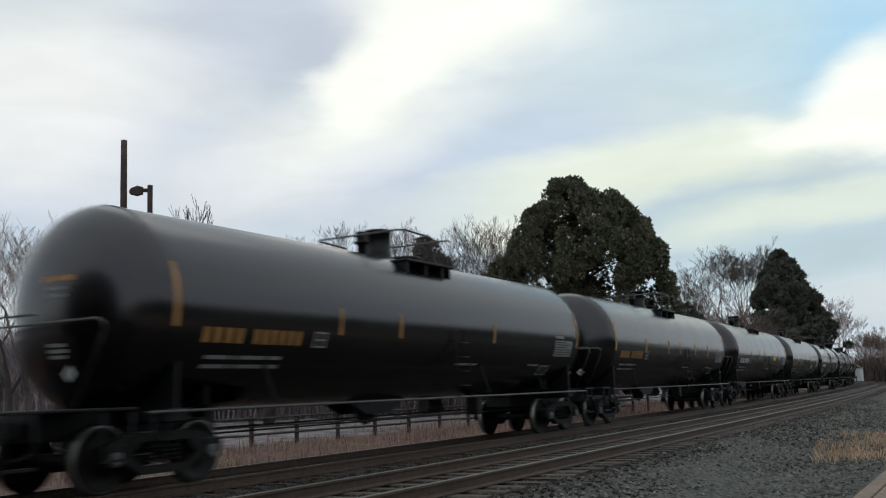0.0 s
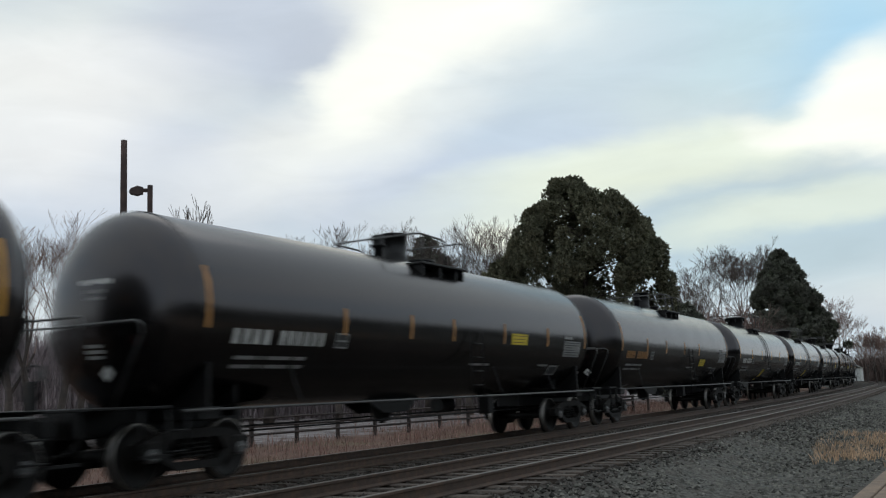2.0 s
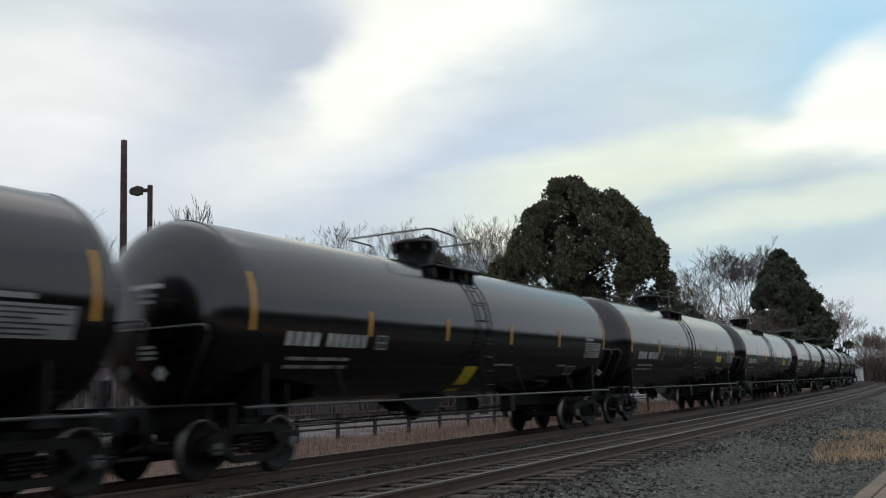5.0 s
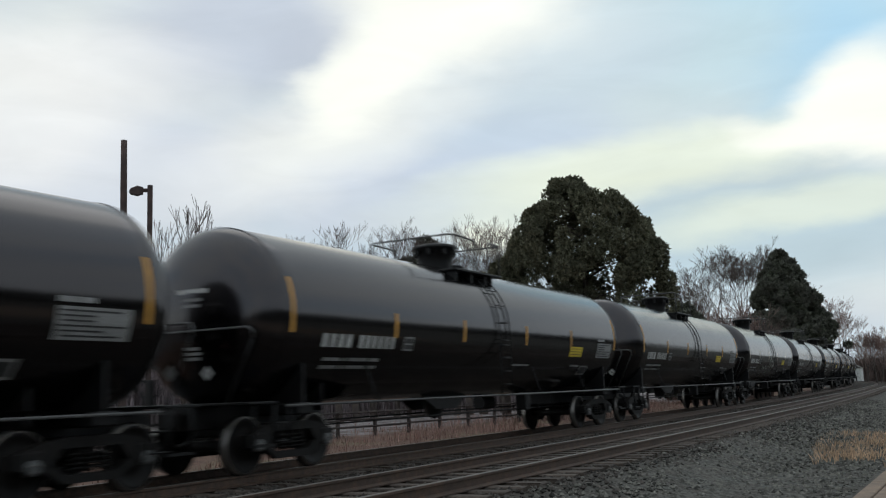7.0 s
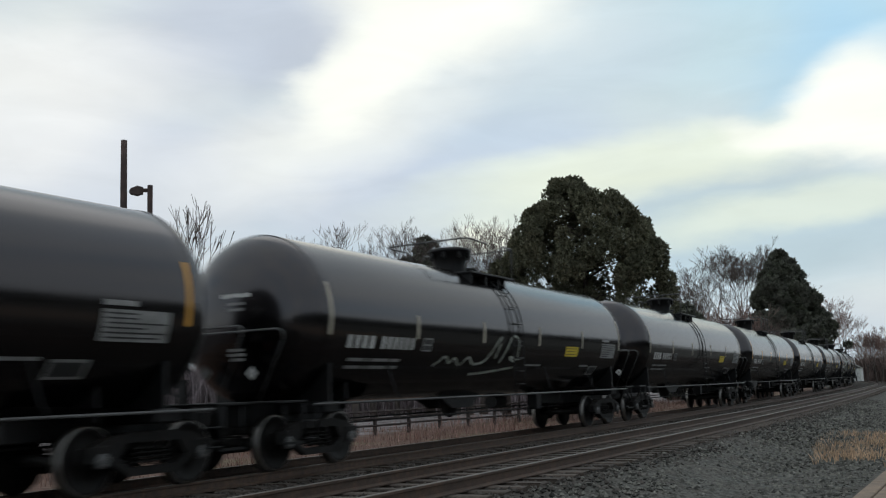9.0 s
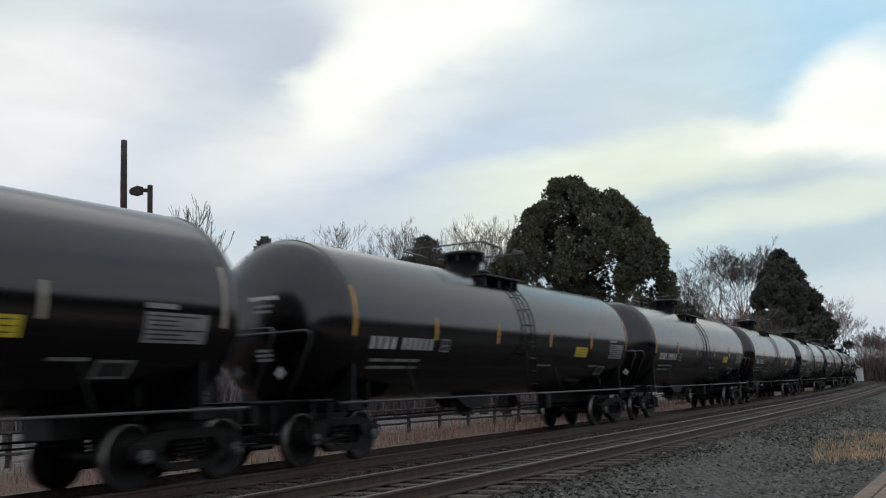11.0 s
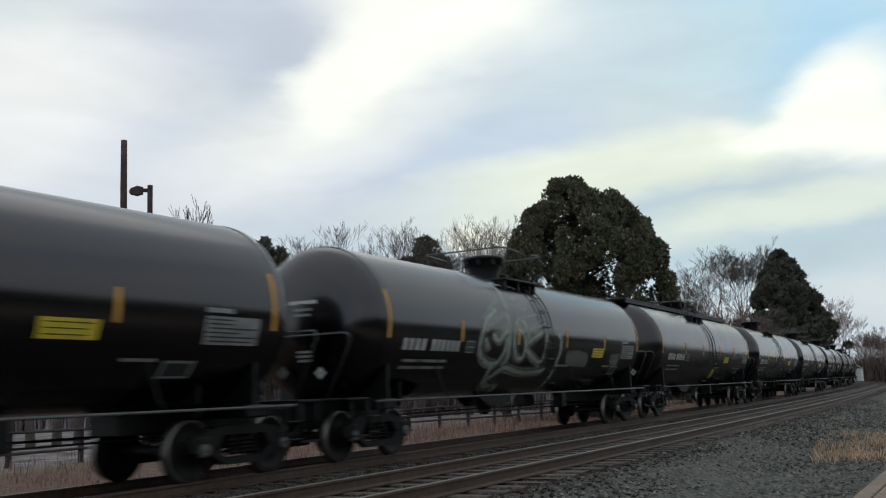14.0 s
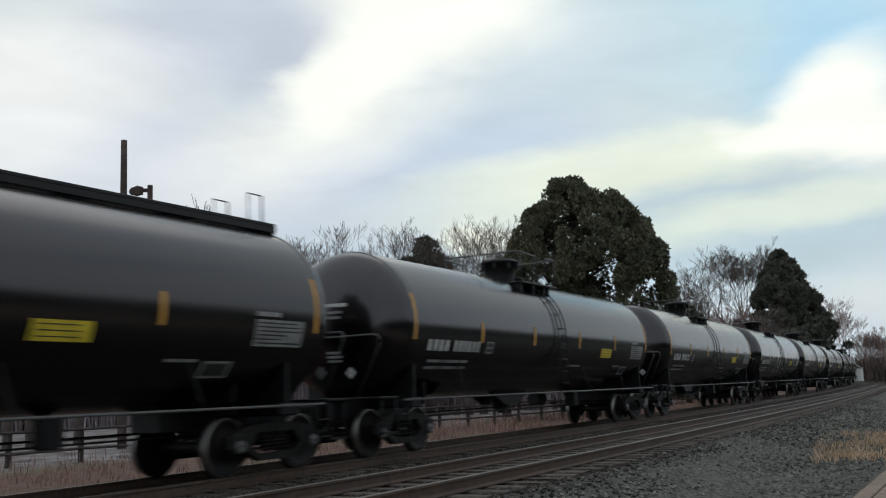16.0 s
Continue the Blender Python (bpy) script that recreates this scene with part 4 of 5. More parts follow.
def build_poles():
    x, y, _ = spot(49.45, 41)
    bm = bmesh.new()
    pts = [(0.10 * math.sin(i), 0, -0.9 + 13.2 * i / 12) for i in range(13)]
    pts = [(-0.010 * i, 0, z) for i, (_, _, z) in enumerate(pts)]
    tube(bm, pts, [0.19 - 0.005 * i for i in range(13)], 12)
    pole = tagged(new("utility_pole"), "tall dark weathered timber pole with a slanted cut top", "utility pole")
    pole.matrix_basis = pose(x, y, 0)
    bm.verts.ensure_lookup_table()
    part("post", bm, M["pole"], pole)
    x, y, _ = spot(48.05, 41)
    lamp = tagged(new("street_lamp"), "dark square post with a box lantern on a short arm", "street lamp")
    lamp.matrix_basis = pose(x, y, 0, 0, 0, 48)
    bm = bmesh.new()
    box(bm, -0.11, -0.11, -0.9, 0.11, 0.11, 10.35, 0.02)
    part("post", bm, M["pole"], lamp)
    bm = bmesh.new()
    box(bm, -0.30, -0.06, 10.05, -0.10, 0.06, 10.20, 0.01)
    part("arm", bm, M["pole"], lamp)
    bm = bmesh.new()
    out = [(-0.85, 10.05), (-0.78, 10.17), (-0.52, 10.28), (-0.28, 10.22), (-0.28, 9.98), (-0.52, 9.90), (-0.78, 9.96)]
    a = [bm.verts.new((px, -0.2, pz)) for px, pz in out]
    b = [bm.verts.new((px, 0.2, pz)) for px, pz in out]
    bm.faces.new(a)
    bm.faces.new(b[::-1])
    for k in range(len(out)):
        bm.faces.new((a[k], a[(k + 1) % 7], b[(k + 1) % 7], b[k]))
    bmesh.ops.recalc_face_normals(bm, faces=bm.faces[:])
    part("lantern", bm, M["pole"], lamp, "dark box lantern")


build_poles()


def build_fence():
    rnd = random.Random(21)
    fence = tagged(new("fence"), "low three-rail dark timber fence in dry grass", "fence")

    def line(y):
        return -26.0 + 0.10 * (y - 18), y

    posts = [-6 + 2.4 * i for i in range(30)]
    for y in posts:
        px, py = line(y)
        bm = bmesh.new()
        h = 0.50 + rnd.uniform(-0.04, 0.08)
        box(bm, px - 0.07, py - 0.07, -0.75, px + 0.07, py + 0.07, h, 0.015)
        part("post", bm, M["fence"], fence)
    for z in (0.42, 0.12, -0.19):
        for a, b in zip(posts[::2], posts[2::2]):
            bm = bmesh.new()
            (x0, y0), (x1, y1) = line(a), line(b)
            pts = [(x0 + (x1 - x0) * t + 0.09, y0 + (y1 - y0) * t, z + rnd.uniform(-0.025, 0.025)) for t in (0, 0.5, 1)]
            tube(bm, pts, 0.05, 6)
            part("fence_rail", bm, M["fence"], fence)


build_fence()


def build_edging():
    slab = tagged(new("pavement"), "tan weathered concrete path beside the gravel", "pavement", "", "structure")
    for i in range(13):
        y0 = -20 + i * 3.0
        bm = bmesh.new()
        box(bm, -1.72, y0, -0.62, 6.0, y0 + 2.985, -0.435, 0.01)
        part("slab", bm, M["timber"], slab)
        bm = bmesh.new()
        box(bm, -1.96, y0, -0.62, -1.735, y0 + 2.985, -0.425, 0.012)
        part("edging", bm, M["timber"], slab)


build_edging()


# ---------------------------------------------------------------- plants
def blades(name, mat, spots, height, width, seed, label, category):
    """Many thin upright blades joined as one growth."""
    rng = np.random.default_rng(seed)
    n = len(spots)
    p = np.array(spots)
    h = height * rng.uniform(0.45, 1.25, n)
    a = rng.uniform(0, 2 * np.pi, n)
    lean = rng.uniform(0.05, 0.55, n) * h
    b = rng.uniform(0, 2 * np.pi, n)
    dx, dy = np.cos(a) * width / 2, np.sin(a) * width / 2
    v = np.empty((n, 5, 3))
    v[:, 0] = p + np.stack([dx, dy, np.zeros(n)], 1)
    v[:, 1] = p - np.stack([dx, dy, np.zeros(n)], 1)
    mid = p + np.stack([np.cos(b) * lean * 0.3, np.sin(b) * lean * 0.3, h * 0.6], 1)
    v[:, 2] = mid + np.stack([dx, dy, np.zeros(n)], 1) * 0.7
    v[:, 3] = mid - np.stack([dx, dy, np.zeros(n)], 1) * 0.7
    v[:, 4] = p + np.stack([np.cos(b) * lean, np.sin(b) * lean, h], 1)
    base = (np.arange(n) * 5)[:, None]
    tri = np.concatenate([base + [0, 1, 3], base + [0, 3, 2], base + [2, 3, 4]])
    me = bpy.data.meshes.new(name)
    me.from_pydata(v.reshape(-1, 3).tolist(), [], tri.tolist())
    me.materials.append(mat)
    return tagged(new(name, me), label, category, "", "stuff")


def build_brush():
    rng = np.random.default_rng(41)
    spots = []
    for k in range(34000):
        az, d = rng.uniform(20 if k % 2 else 44, 68), rng.uniform(78, 98)
        x, y, _ = spot(az, d)
        if x > -24:
            continue
        spots.append((x, y, -0.75))
    blades("brushwood", M["brush"], spots, 4.6, 0.15, 3, "tangled leafless purple-brown brushwood behind the fence", "brushwood")
    spots = [spot(rng.uniform(48, 62), rng.uniform(80, 92), -0.75) for _ in range(9000)]
    blades("brushwood", M["brush"], spots, 7.4, 0.15, 8, "tall dense leafless grey brushwood below bare trees", "brushwood")


build_brush()


def build_far_brush():
    rng = np.random.default_rng(43)
    spots = [spot(rng.uniform(11.6, 17.5), rng.uniform(100, 112), -0.8) for _ in range(5200)]
    blades("brushwood", M["brush_dark"], spots, 7.2, 0.10, 5, "dense leafless brown thicket under the trees", "brushwood")
    spots = [spot(rng.uniform(2.5, 7.3), rng.uniform(232, 262), -0.9) for _ in range(4200)]
    blades("brushwood", M["brush_dark"], spots, 6.5, 0.22, 6, "dense leafless reddish thicket far down the line", "brushwood")


build_far_brush()


def build_grass():
    rng = np.random.default_rng(31)
    spots = []
    for _ in range(26000):
        s, lat = rng.uniform(2, 90), -3.0 - 12.0 * rng.random() ** 1.3
        x, y, h = at(s, lat)
        if noise.noise(Vector((x * 0.35, y * 0.35, 0))) + rng.uniform(-0.35, 0.35) < 0.02:
            continue
        spots.append((x, y, ground_z(lat) - 0.03))
    blades("dry_grass", M["drygrass"], spots, 0.21, 0.022, 1, "dry brown winter grass along the far side of the track", "grass")
    scrub = []
    for _ in range(9000):
        s, lat = rng.uniform(2, 90), rng.uniform(-15.5, -7.0)
        x, y, h = at(s, lat)
        if noise.noise(Vector((x * 0.22, y * 0.22, 7))) + rng.uniform(-0.3, 0.3) < 0.05:
            continue
        scrub.append((x, y, ground_z(lat) - 0.03))
    blades("dry_scrub", M["scrub"], scrub, 0.55, 0.022, 4, "reddish dry weed stalks along the fence", "scrub")
    tuft = []
    for _ in range(17000):
        y = rng.uniform(18.8, 29)
        x = rng.uniform(-3.3 - 0.16 * (y - 19), 1.5)
        if noise.noise(Vector((x * 0.7, y * 0.5, 3))) + rng.uniform(-0.5, 0.4) < -0.12:
            continue
        tuft.append((x, y, -0.50))
    blades("dry_tussock", M["tussock"], tuft, 0.20, 0.020, 2, "pale dry grass tussocks at the edge of the gravel", "grass")


build_grass()


def crown(clumps, per, size, seed, flat=0.75):
    """Verts and triangles of many small needle tufts round the given clumps (x, y, z, radius)."""
    rng = np.random.default_rng(seed)
    out = []
    for cx, cy, cz, r in clumps:
        n = int(per * r * r)
        d = rng.normal(size=(n, 3))
        d /= np.linalg.norm(d, axis=1)[:, None]
        rad = r * rng.uniform(0.55, 1.08, n) ** 0.6
        c = np.array((cx, cy, cz)) + d * rad[:, None] * np.array((1, 1, flat))
        w = rng.normal(size=(n, 3)) * 0.6 + d + np.array((0, 0, 0.35))
        w /= np.linalg.norm(w, axis=1)[:, None]
        q = np.cross(w, rng.normal(size=(n, 3)))
        q /= np.linalg.norm(q, axis=1)[:, None]
        l = size * rng.uniform(0.6, 1.5, n)[:, None]
        tri = np.stack([c + q * l * 0.38, c - q * l * 0.38, c + w * l], 1)
        u = np.cross(w, q)
        tri2 = np.stack([c + u * l * 0.38, c - u * l * 0.38, c + w * l * 0.9], 1)
        out += [tri, tri2]
    v = np.concatenate(out).reshape(-1, 3)
    return v, np.arange(len(v)).reshape(-1, 3)


def conifer(name, az, d, top, half, mat, seed, label, shape="dome", per=420, size=0.34, base=-0.7, outline=None):
    rnd = random.Random(seed)
    x, y, _ = spot(az, d)
    tree = tagged(new(name), label, "tree")
    tree.matrix_basis = pose(x, y, base, 0, 0, az)
    H = top - base
    bm = bmesh.new()
    tube(bm, [(0.05 * math.sin(i), 0, H * 0.93 * i / 8) for i in range(9)], [0.03 * H * (1 - i / 8.6) for i in range(9)], 8)
    for i in range(26):
        z = H * rnd.uniform(0.15, 0.85)
        a = rnd.uniform(0, 6.28)
        r = half * 0.8 * (1 - z / H * 0.7)
        tube(bm, [(0, 0, z), (r * 0.5 * math.cos(a), r * 0.5 * math.sin(a), z + 0.5), (r * math.cos(a), r * math.sin(a), z + 0.8)], [0.09, 0.05, 0.02], 5)
    part("trunk", bm, M["bark"], tree)
    clumps = []
    if shape == "dome":
        # half width by depth below the top
        steps = ((0.0, 0.16), (0.07, 0.46), (0.15, 0.68), (0.25, 0.86), (0.36, 0.96), (0.50, 1.02), (0.75, 1.0), (1.0, 0.8))
        for i in range(235):
            drop = 0.04 + 0.86 * rnd.random() ** 0.9
            r = half * next(r0 + (r1 - r0) * (drop - d0) / (d1 - d0) for (d0, r0), (d1, r1) in zip(steps, steps[1:]) if drop <= d1)
            a = rnd.uniform(0, 6.283)
            k = rnd.uniform(0.62, 1.06)
            cr = rnd.uniform(0.65, 1.25) * (0.7 + 0.5 * drop) * half / 5.7
            clumps.append((max(0, r - cr * 0.75) * k * math.cos(a), max(0, r - cr * 0.75) * k * math.sin(a), H * (1 - drop), cr))
        u = half / 5.7
        clumps += [(-0.13 * half, 0, H - 0.55 * u, 0.55 * u), (-0.22 * half, 0, H - 0.9 * u, 0.7 * u), (-0.02 * half, 0.2, H - 0.75 * u, 0.7 * u),
                   (0.35 * half, 0.1, H - 1.45 * u, 0.6 * u), (0.28 * half, 0.1, H - 1.6 * u, 0.7 * u)]
    elif shape == "plumes":
        # outline of the crown across (x by half width, z by height), rounded off towards front and back
        for i in range(int(150 + 60 * half)):
            x = rnd.uniform(-1, 1)
            deep = rnd.uniform(-1, 1) * math.sqrt(max(0.05, 1 - x * x * 0.8))
            for (xa, za), (xb, zb) in zip(outline, outline[1:]):
                if xa <= x <= xb:
                    ztop = H * (za + (zb - za) * (x - xa) / (xb - xa))
            ztop *= max(0.2, 1 - deep * deep) ** 0.28 * (1.0 if half > 4 else rnd.uniform(0.90, 1.03))
            cr = rnd.uniform(0.55, 1.0) * (0.30 + 0.06 * half)
            z = (ztop - cr * 1.15) * (1.0 if rnd.random() < 0.42 else rnd.uniform(0.30, 1.0))
            clumps.append((x * half, deep * half * 0.9, z, cr))
    else:
        for i in range(330):
            f = rnd.random() ** 1.05
            z = H * (0.30 + 0.67 * f)
            t = z / H
            r = half * (1 - t) ** 0.80 * rnd.uniform(0.75, 1.15)
            a = rnd.uniform(0, 6.283)
            k = rnd.uniform(0.4, 1.0)
            clumps.append((r * k * math.cos(a), r * k * math.sin(a), z, rnd.uniform(0.16, 0.46) * (half / 4.5) * (1.3 - 0.6 * t)))
        clumps.append((0, 0, H - 0.5, 0.45))
    v, f = crown(clumps, per, size, seed, 1.25 if shape == "plumes" else 0.75)
    me = bpy.data.meshes.new("crown")
    me.from_pydata(v.tolist(), [], f.tolist())
    me.materials.append(mat)
    c = new("crown", me)
    c.parent = tree
    return tree


def bare_tree(az, d, top, spread, mat, seed, label, twiggy=5, base=-0.7, name="bare_tree"):
    rnd = random.Random(seed)
    x, y, _ = spot(az, d)
    tree = tagged(new(name), label, "tree")
    tree.matrix_basis = pose(x, y, base, 0, 0, az)
    H = top - base
    limbs, twigs = bmesh.new(), bmesh.new()
    minr = 0.0060 * (min(d, 180) / 50 if d > 40 else 1.9)

    def grow(p, way, length, r, depth):
        pts, rad = [p.copy()], [r]
        q, w = p.copy(), way.copy()
        for i in range(3 if depth < 5 else 2):
            w = (w + Vector((rnd.uniform(-1, 1), rnd.uniform(-1, 1), rnd.uniform(-0.3, 0.6))) * 0.16).normalized()
            q = q + w * length / (3 if depth < 5 else 2)
            pts.append(q.copy())
            rad.append(max(minr, r * (1 - 0.15 * (i + 1))))
        tube(limbs if depth < 2 else twigs, pts, rad, 6 if depth < 2 else 3, cap=False)
        if depth >= twiggy:
            return
        for k in range(rnd.choice((3, 3, 3, 2)) if depth else 4):
            a = rnd.uniform(0, 6.283)
            side = Vector((math.cos(a), math.sin(a), 0))
            nw = (w + side * rnd.uniform(0.35, 0.85) * spread + Vector((0, 0, 0.25))).normalized()
            start = pts[rnd.choice((-2, -1, -1))]
            grow(start, nw, length * rnd.uniform(0.58, 0.80), max(minr, rad[-1] * 0.66), depth + 1)

    grow(Vector((0, 0, 0)), Vector((rnd.uniform(-0.06, 0.06), 0, 1)), H * 0.34, 0.022 * H, 0)
    z = max(v.co.z for v in twigs.verts)
    for b in (limbs, twigs):
        for v in b.verts:
            v.co *= H / z
    part("trunk", limbs, M["bark"], tree)
    part("crown", twigs, mat, tree)
    return tree


def up(el, d):
    return 1.19 + d * math.tan(radians(el))


BROAD = ((-1, 0.55), (-0.93, 0.66), (-0.80, 0.76), (-0.67, 0.85), (-0.46, 0.90), (-0.30, 0.985), (-0.17, 1.0), (-0.03, 0.985), (0.07, 0.93), (0.15, 0.945),
         (0.27, 0.915), (0.37, 0.935), (0.50, 0.89), (0.62, 0.83), (0.68, 0.80), (0.80, 0.80), (0.90, 0.68), (1, 0.50))
RAGGED = ((-1, 0.83), (-0.7, 0.89), (-0.45, 0.86), (-0.2, 0.97), (0.0, 1.0), (0.2, 0.93), (0.45, 0.95), (0.7, 0.88), (1, 0.83))
conifer("conifer_tree", 21.85, 57, up(12.7, 57), 4.95, M["needles"], 3, "broad dark evergreen tree with a double rounded top", "plumes", 900, 0.155, outline=BROAD)
conifer("pine_tree", 10.6, 150, up(7.35, 150), 10.8, M["pine"], 4, "dark green pine with a ragged pointed top", "cone", 330, 0.42)
conifer("pine_tree", 31.6, 75, up(9.6, 75), 1.85, M["pine"], 5, "small ragged pine between bare trees", "plumes", 420, 0.34, outline=RAGGED)
conifer("pine_tree", 41.2, 72, up(9.4, 72), 2.1, M["pine"], 15, "small ragged pine between bare trees", "plumes", 420, 0.34, outline=RAGGED)
conifer("evergreen_bush", 16.3, 88, up(4.6, 88), 2.4, M["pine"], 6, "low dark evergreen bush behind the line", "dome", 200, 0.4)
conifer("evergreen_bush", 27.0, 62, up(8.2, 62), 1.2, M["needles"], 18, "low dark evergreen bush beside a broad tree", "plumes", 320, 0.30, outline=RAGGED)
for i, (az, d, el, sp, mt) in enumerate((
        (37.0, 66, 9.2, 1.0, "twig"), (36.0, 68, 10.2, 0.95, "twig"), (35.0, 70, 10.4, 0.95, "twig"), (33.6, 72, 10.0, 1.0, "twig"),
        (30.0, 72, 9.9, 1.0, "twig"), (29.2, 70, 10.4, 0.95, "twig"), (28.4, 72, 10.4, 0.95, "twig"), (27.2, 74, 9.8, 1.0, "twig"),
        (46.15, 38, 12.5, 0.42, "twig"), (56.6, 50, 10.4, 1.0, "redtwig"), (55.4, 46, 10.6, 1.0, "redtwig"), (54.2, 45, 10.9, 1.0, "redtwig"), (52.9, 47, 10.9, 1.0, "redtwig"),
        (51.8, 49, 10.0, 1.0, "redtwig"),
        (13.0, 170, 8.1, 1.15, "twig"), (11.6, 172, 8.1, 1.15, "twig"), (14.3, 150, 7.3, 1.1, "twig"), (16.0, 110, 5.6, 0.8, "twig"), (15.3, 112, 6.0, 0.8, "twig"),
        (8.4, 280, 4.5, 1.1, "redtwig"), (7.6, 300, 3.7, 1.1, "redtwig"), (9.0, 285, 4.6, 1.1, "redtwig"), (8.0, 290, 4.2, 1.1, "redtwig"))):
    bare_tree(az, d, up(el, d), sp, M[mt], 100 + i, "leafless tree with fine reddish twigs" if mt == "redtwig" else "leafless winter tree with fine grey twigs", 5 if i == 8 else 7 if i < 8 or i in (14, 15) else 6)
for i, (az, d, el, sp) in enumerate(((6.1, 150, 2.6, 1.3), (5.2, 145, 2.7, 1.3), (4.4, 140, 2.6, 1.3), (5.6, 155, 2.5, 1.3), (4.8, 150, 2.5, 1.3), (5.9, 165, 2.0, 1.3),
                                           (15.2, 100, 4.3, 1.2), (14.2, 102, 4.5, 1.2), (13.2, 104, 4.6, 1.2), (12.2, 104, 4.8, 1.2), (16.1, 98, 4.0, 1.2), (6.6, 230, 2.0, 1.2), (7.3, 330, 2.4, 1.2))):
    bare_tree(az, d, up(el, d), sp, M["redtwig"], 200 + i, "leafless reddish shrub beside the far line", 6, name="bare_shrub")


# ---------------------------------------------------------------- a pale gabled block standing in for a small white shape far down the line
def build_far_block():
    x, y, _ = spot(7.2, 215)
    far_block = tagged(new("shed"), "pale gabled block standing in for a small white shape far down the line", "shed")
    far_block.matrix_basis = pose(x, y, -0.8)
    bm = bmesh.new()
    box(bm, -1.3, -2, 0, 1.3, 2, 3.6)
    part("wall", bm, M["white"], far_block)
    bm = bmesh.new()
    vs = [bm.verts.new(p) for p in ((-1.5, -2.2, 3.5), (1.5, -2.2, 3.5), (1.5, 2.2, 3.5), (-1.5, 2.2, 3.5), (0, -2.2, 4.4), (0, 2.2, 4.4))]
    for f in ((0, 1, 4), (2, 3, 5), (1, 2, 5, 4), (3, 0, 4, 5), (0, 3, 2, 1)):
        bm.faces.new([vs[k] for k in f])
    part("roof", bm, M["stone"], far_block)


build_far_block()


# ---------------------------------------------------------------- paint sprayed on the cars
def scrawl(car, strokes, width, mat, name="graffiti", lift=0.006):
    """Soft strokes on the tank's near side, each a chain of (y, z)."""
    bm = bmesh.new()
    for stroke in strokes:
        pts = []
        for (a, b), (c, d) in zip(stroke, stroke[1:]):
            for k in range(5):
                pts.append((a + (c - a) * k / 5, b + (d - b) * k / 5))
        pts.append(stroke[-1])
        for _ in range(3):
            pts = [pts[0]] + [((p[0] + 2 * q[0] + r[0]) / 4, (p[1] + 2 * q[1] + r[1]) / 4) for p, q, r in zip(pts, pts[1:], pts[2:])] + [pts[-1]]
        prev = None
        for i, (y, z) in enumerate(pts):
            y0, z0 = pts[max(0, i - 1)]
            y1, z1 = pts[min(len(pts) - 1, i + 1)]
            l = math.hypot(y1 - y0, z1 - z0) or 1
            ny, nz = -(z1 - z0) / l * width / 2, (y1 - y0) / l * width / 2
            pair = []
            for sgn in (-1, 1):
                yy, zz = y + sgn * ny, z + sgn * nz
                a = math.asin(max(-0.98, min(0.98, (zz - ZC) / R)))
                pair.append(bm.verts.new(((R + lift) * math.cos(a), yy, ZC + (R + lift) * math.sin(a))))
            if prev:
                bm.faces.new((prev[0], pair[0], pair[1], prev[1]))
            prev = pair
    return part(name, bm, mat, car, "sprayed white paint strokes", smooth=True)


def soft_spray(name, base, density):
    """Thin sprayed paint: strong along the middle, patchy, letting the car's paint show through."""
    m = bpy.data.materials.new(name)
    m.use_nodes = True
    N, K = m.node_tree.nodes, m.node_tree.links
    b = N["Principled BSDF"]
    b.inputs["Base Color"].default_value = (*base, 1)
    b.inputs["Roughness"].default_value = 0.6
    co, n = N.new("ShaderNodeTexCoord"), N.new("ShaderNodeTexNoise")
    n.inputs["Scale"].default_value, n.inputs["Detail"].default_value = 7, 6
    K.new(co.outputs["Object"], n.inputs["Vector"])
    r = N.new("ShaderNodeMapRange")
    r.inputs["From Min"].default_value, r.inputs["From Max"].default_value = 0.30, 0.72
    r.inputs["To Min"].default_value, r.inputs["To Max"].default_value = density * 0.35, density
    K.new(n.outputs["Fac"], r.inputs["Value"])
    K.new(r.outputs[0], b.inputs["Alpha"])
    return m


SPRAY = soft_spray("white_spray", (0.60, 0.64, 0.56), 0.80)
HAZE = soft_spray("thin_white_overspray", (0.50, 0.54, 0.46), 0.38)


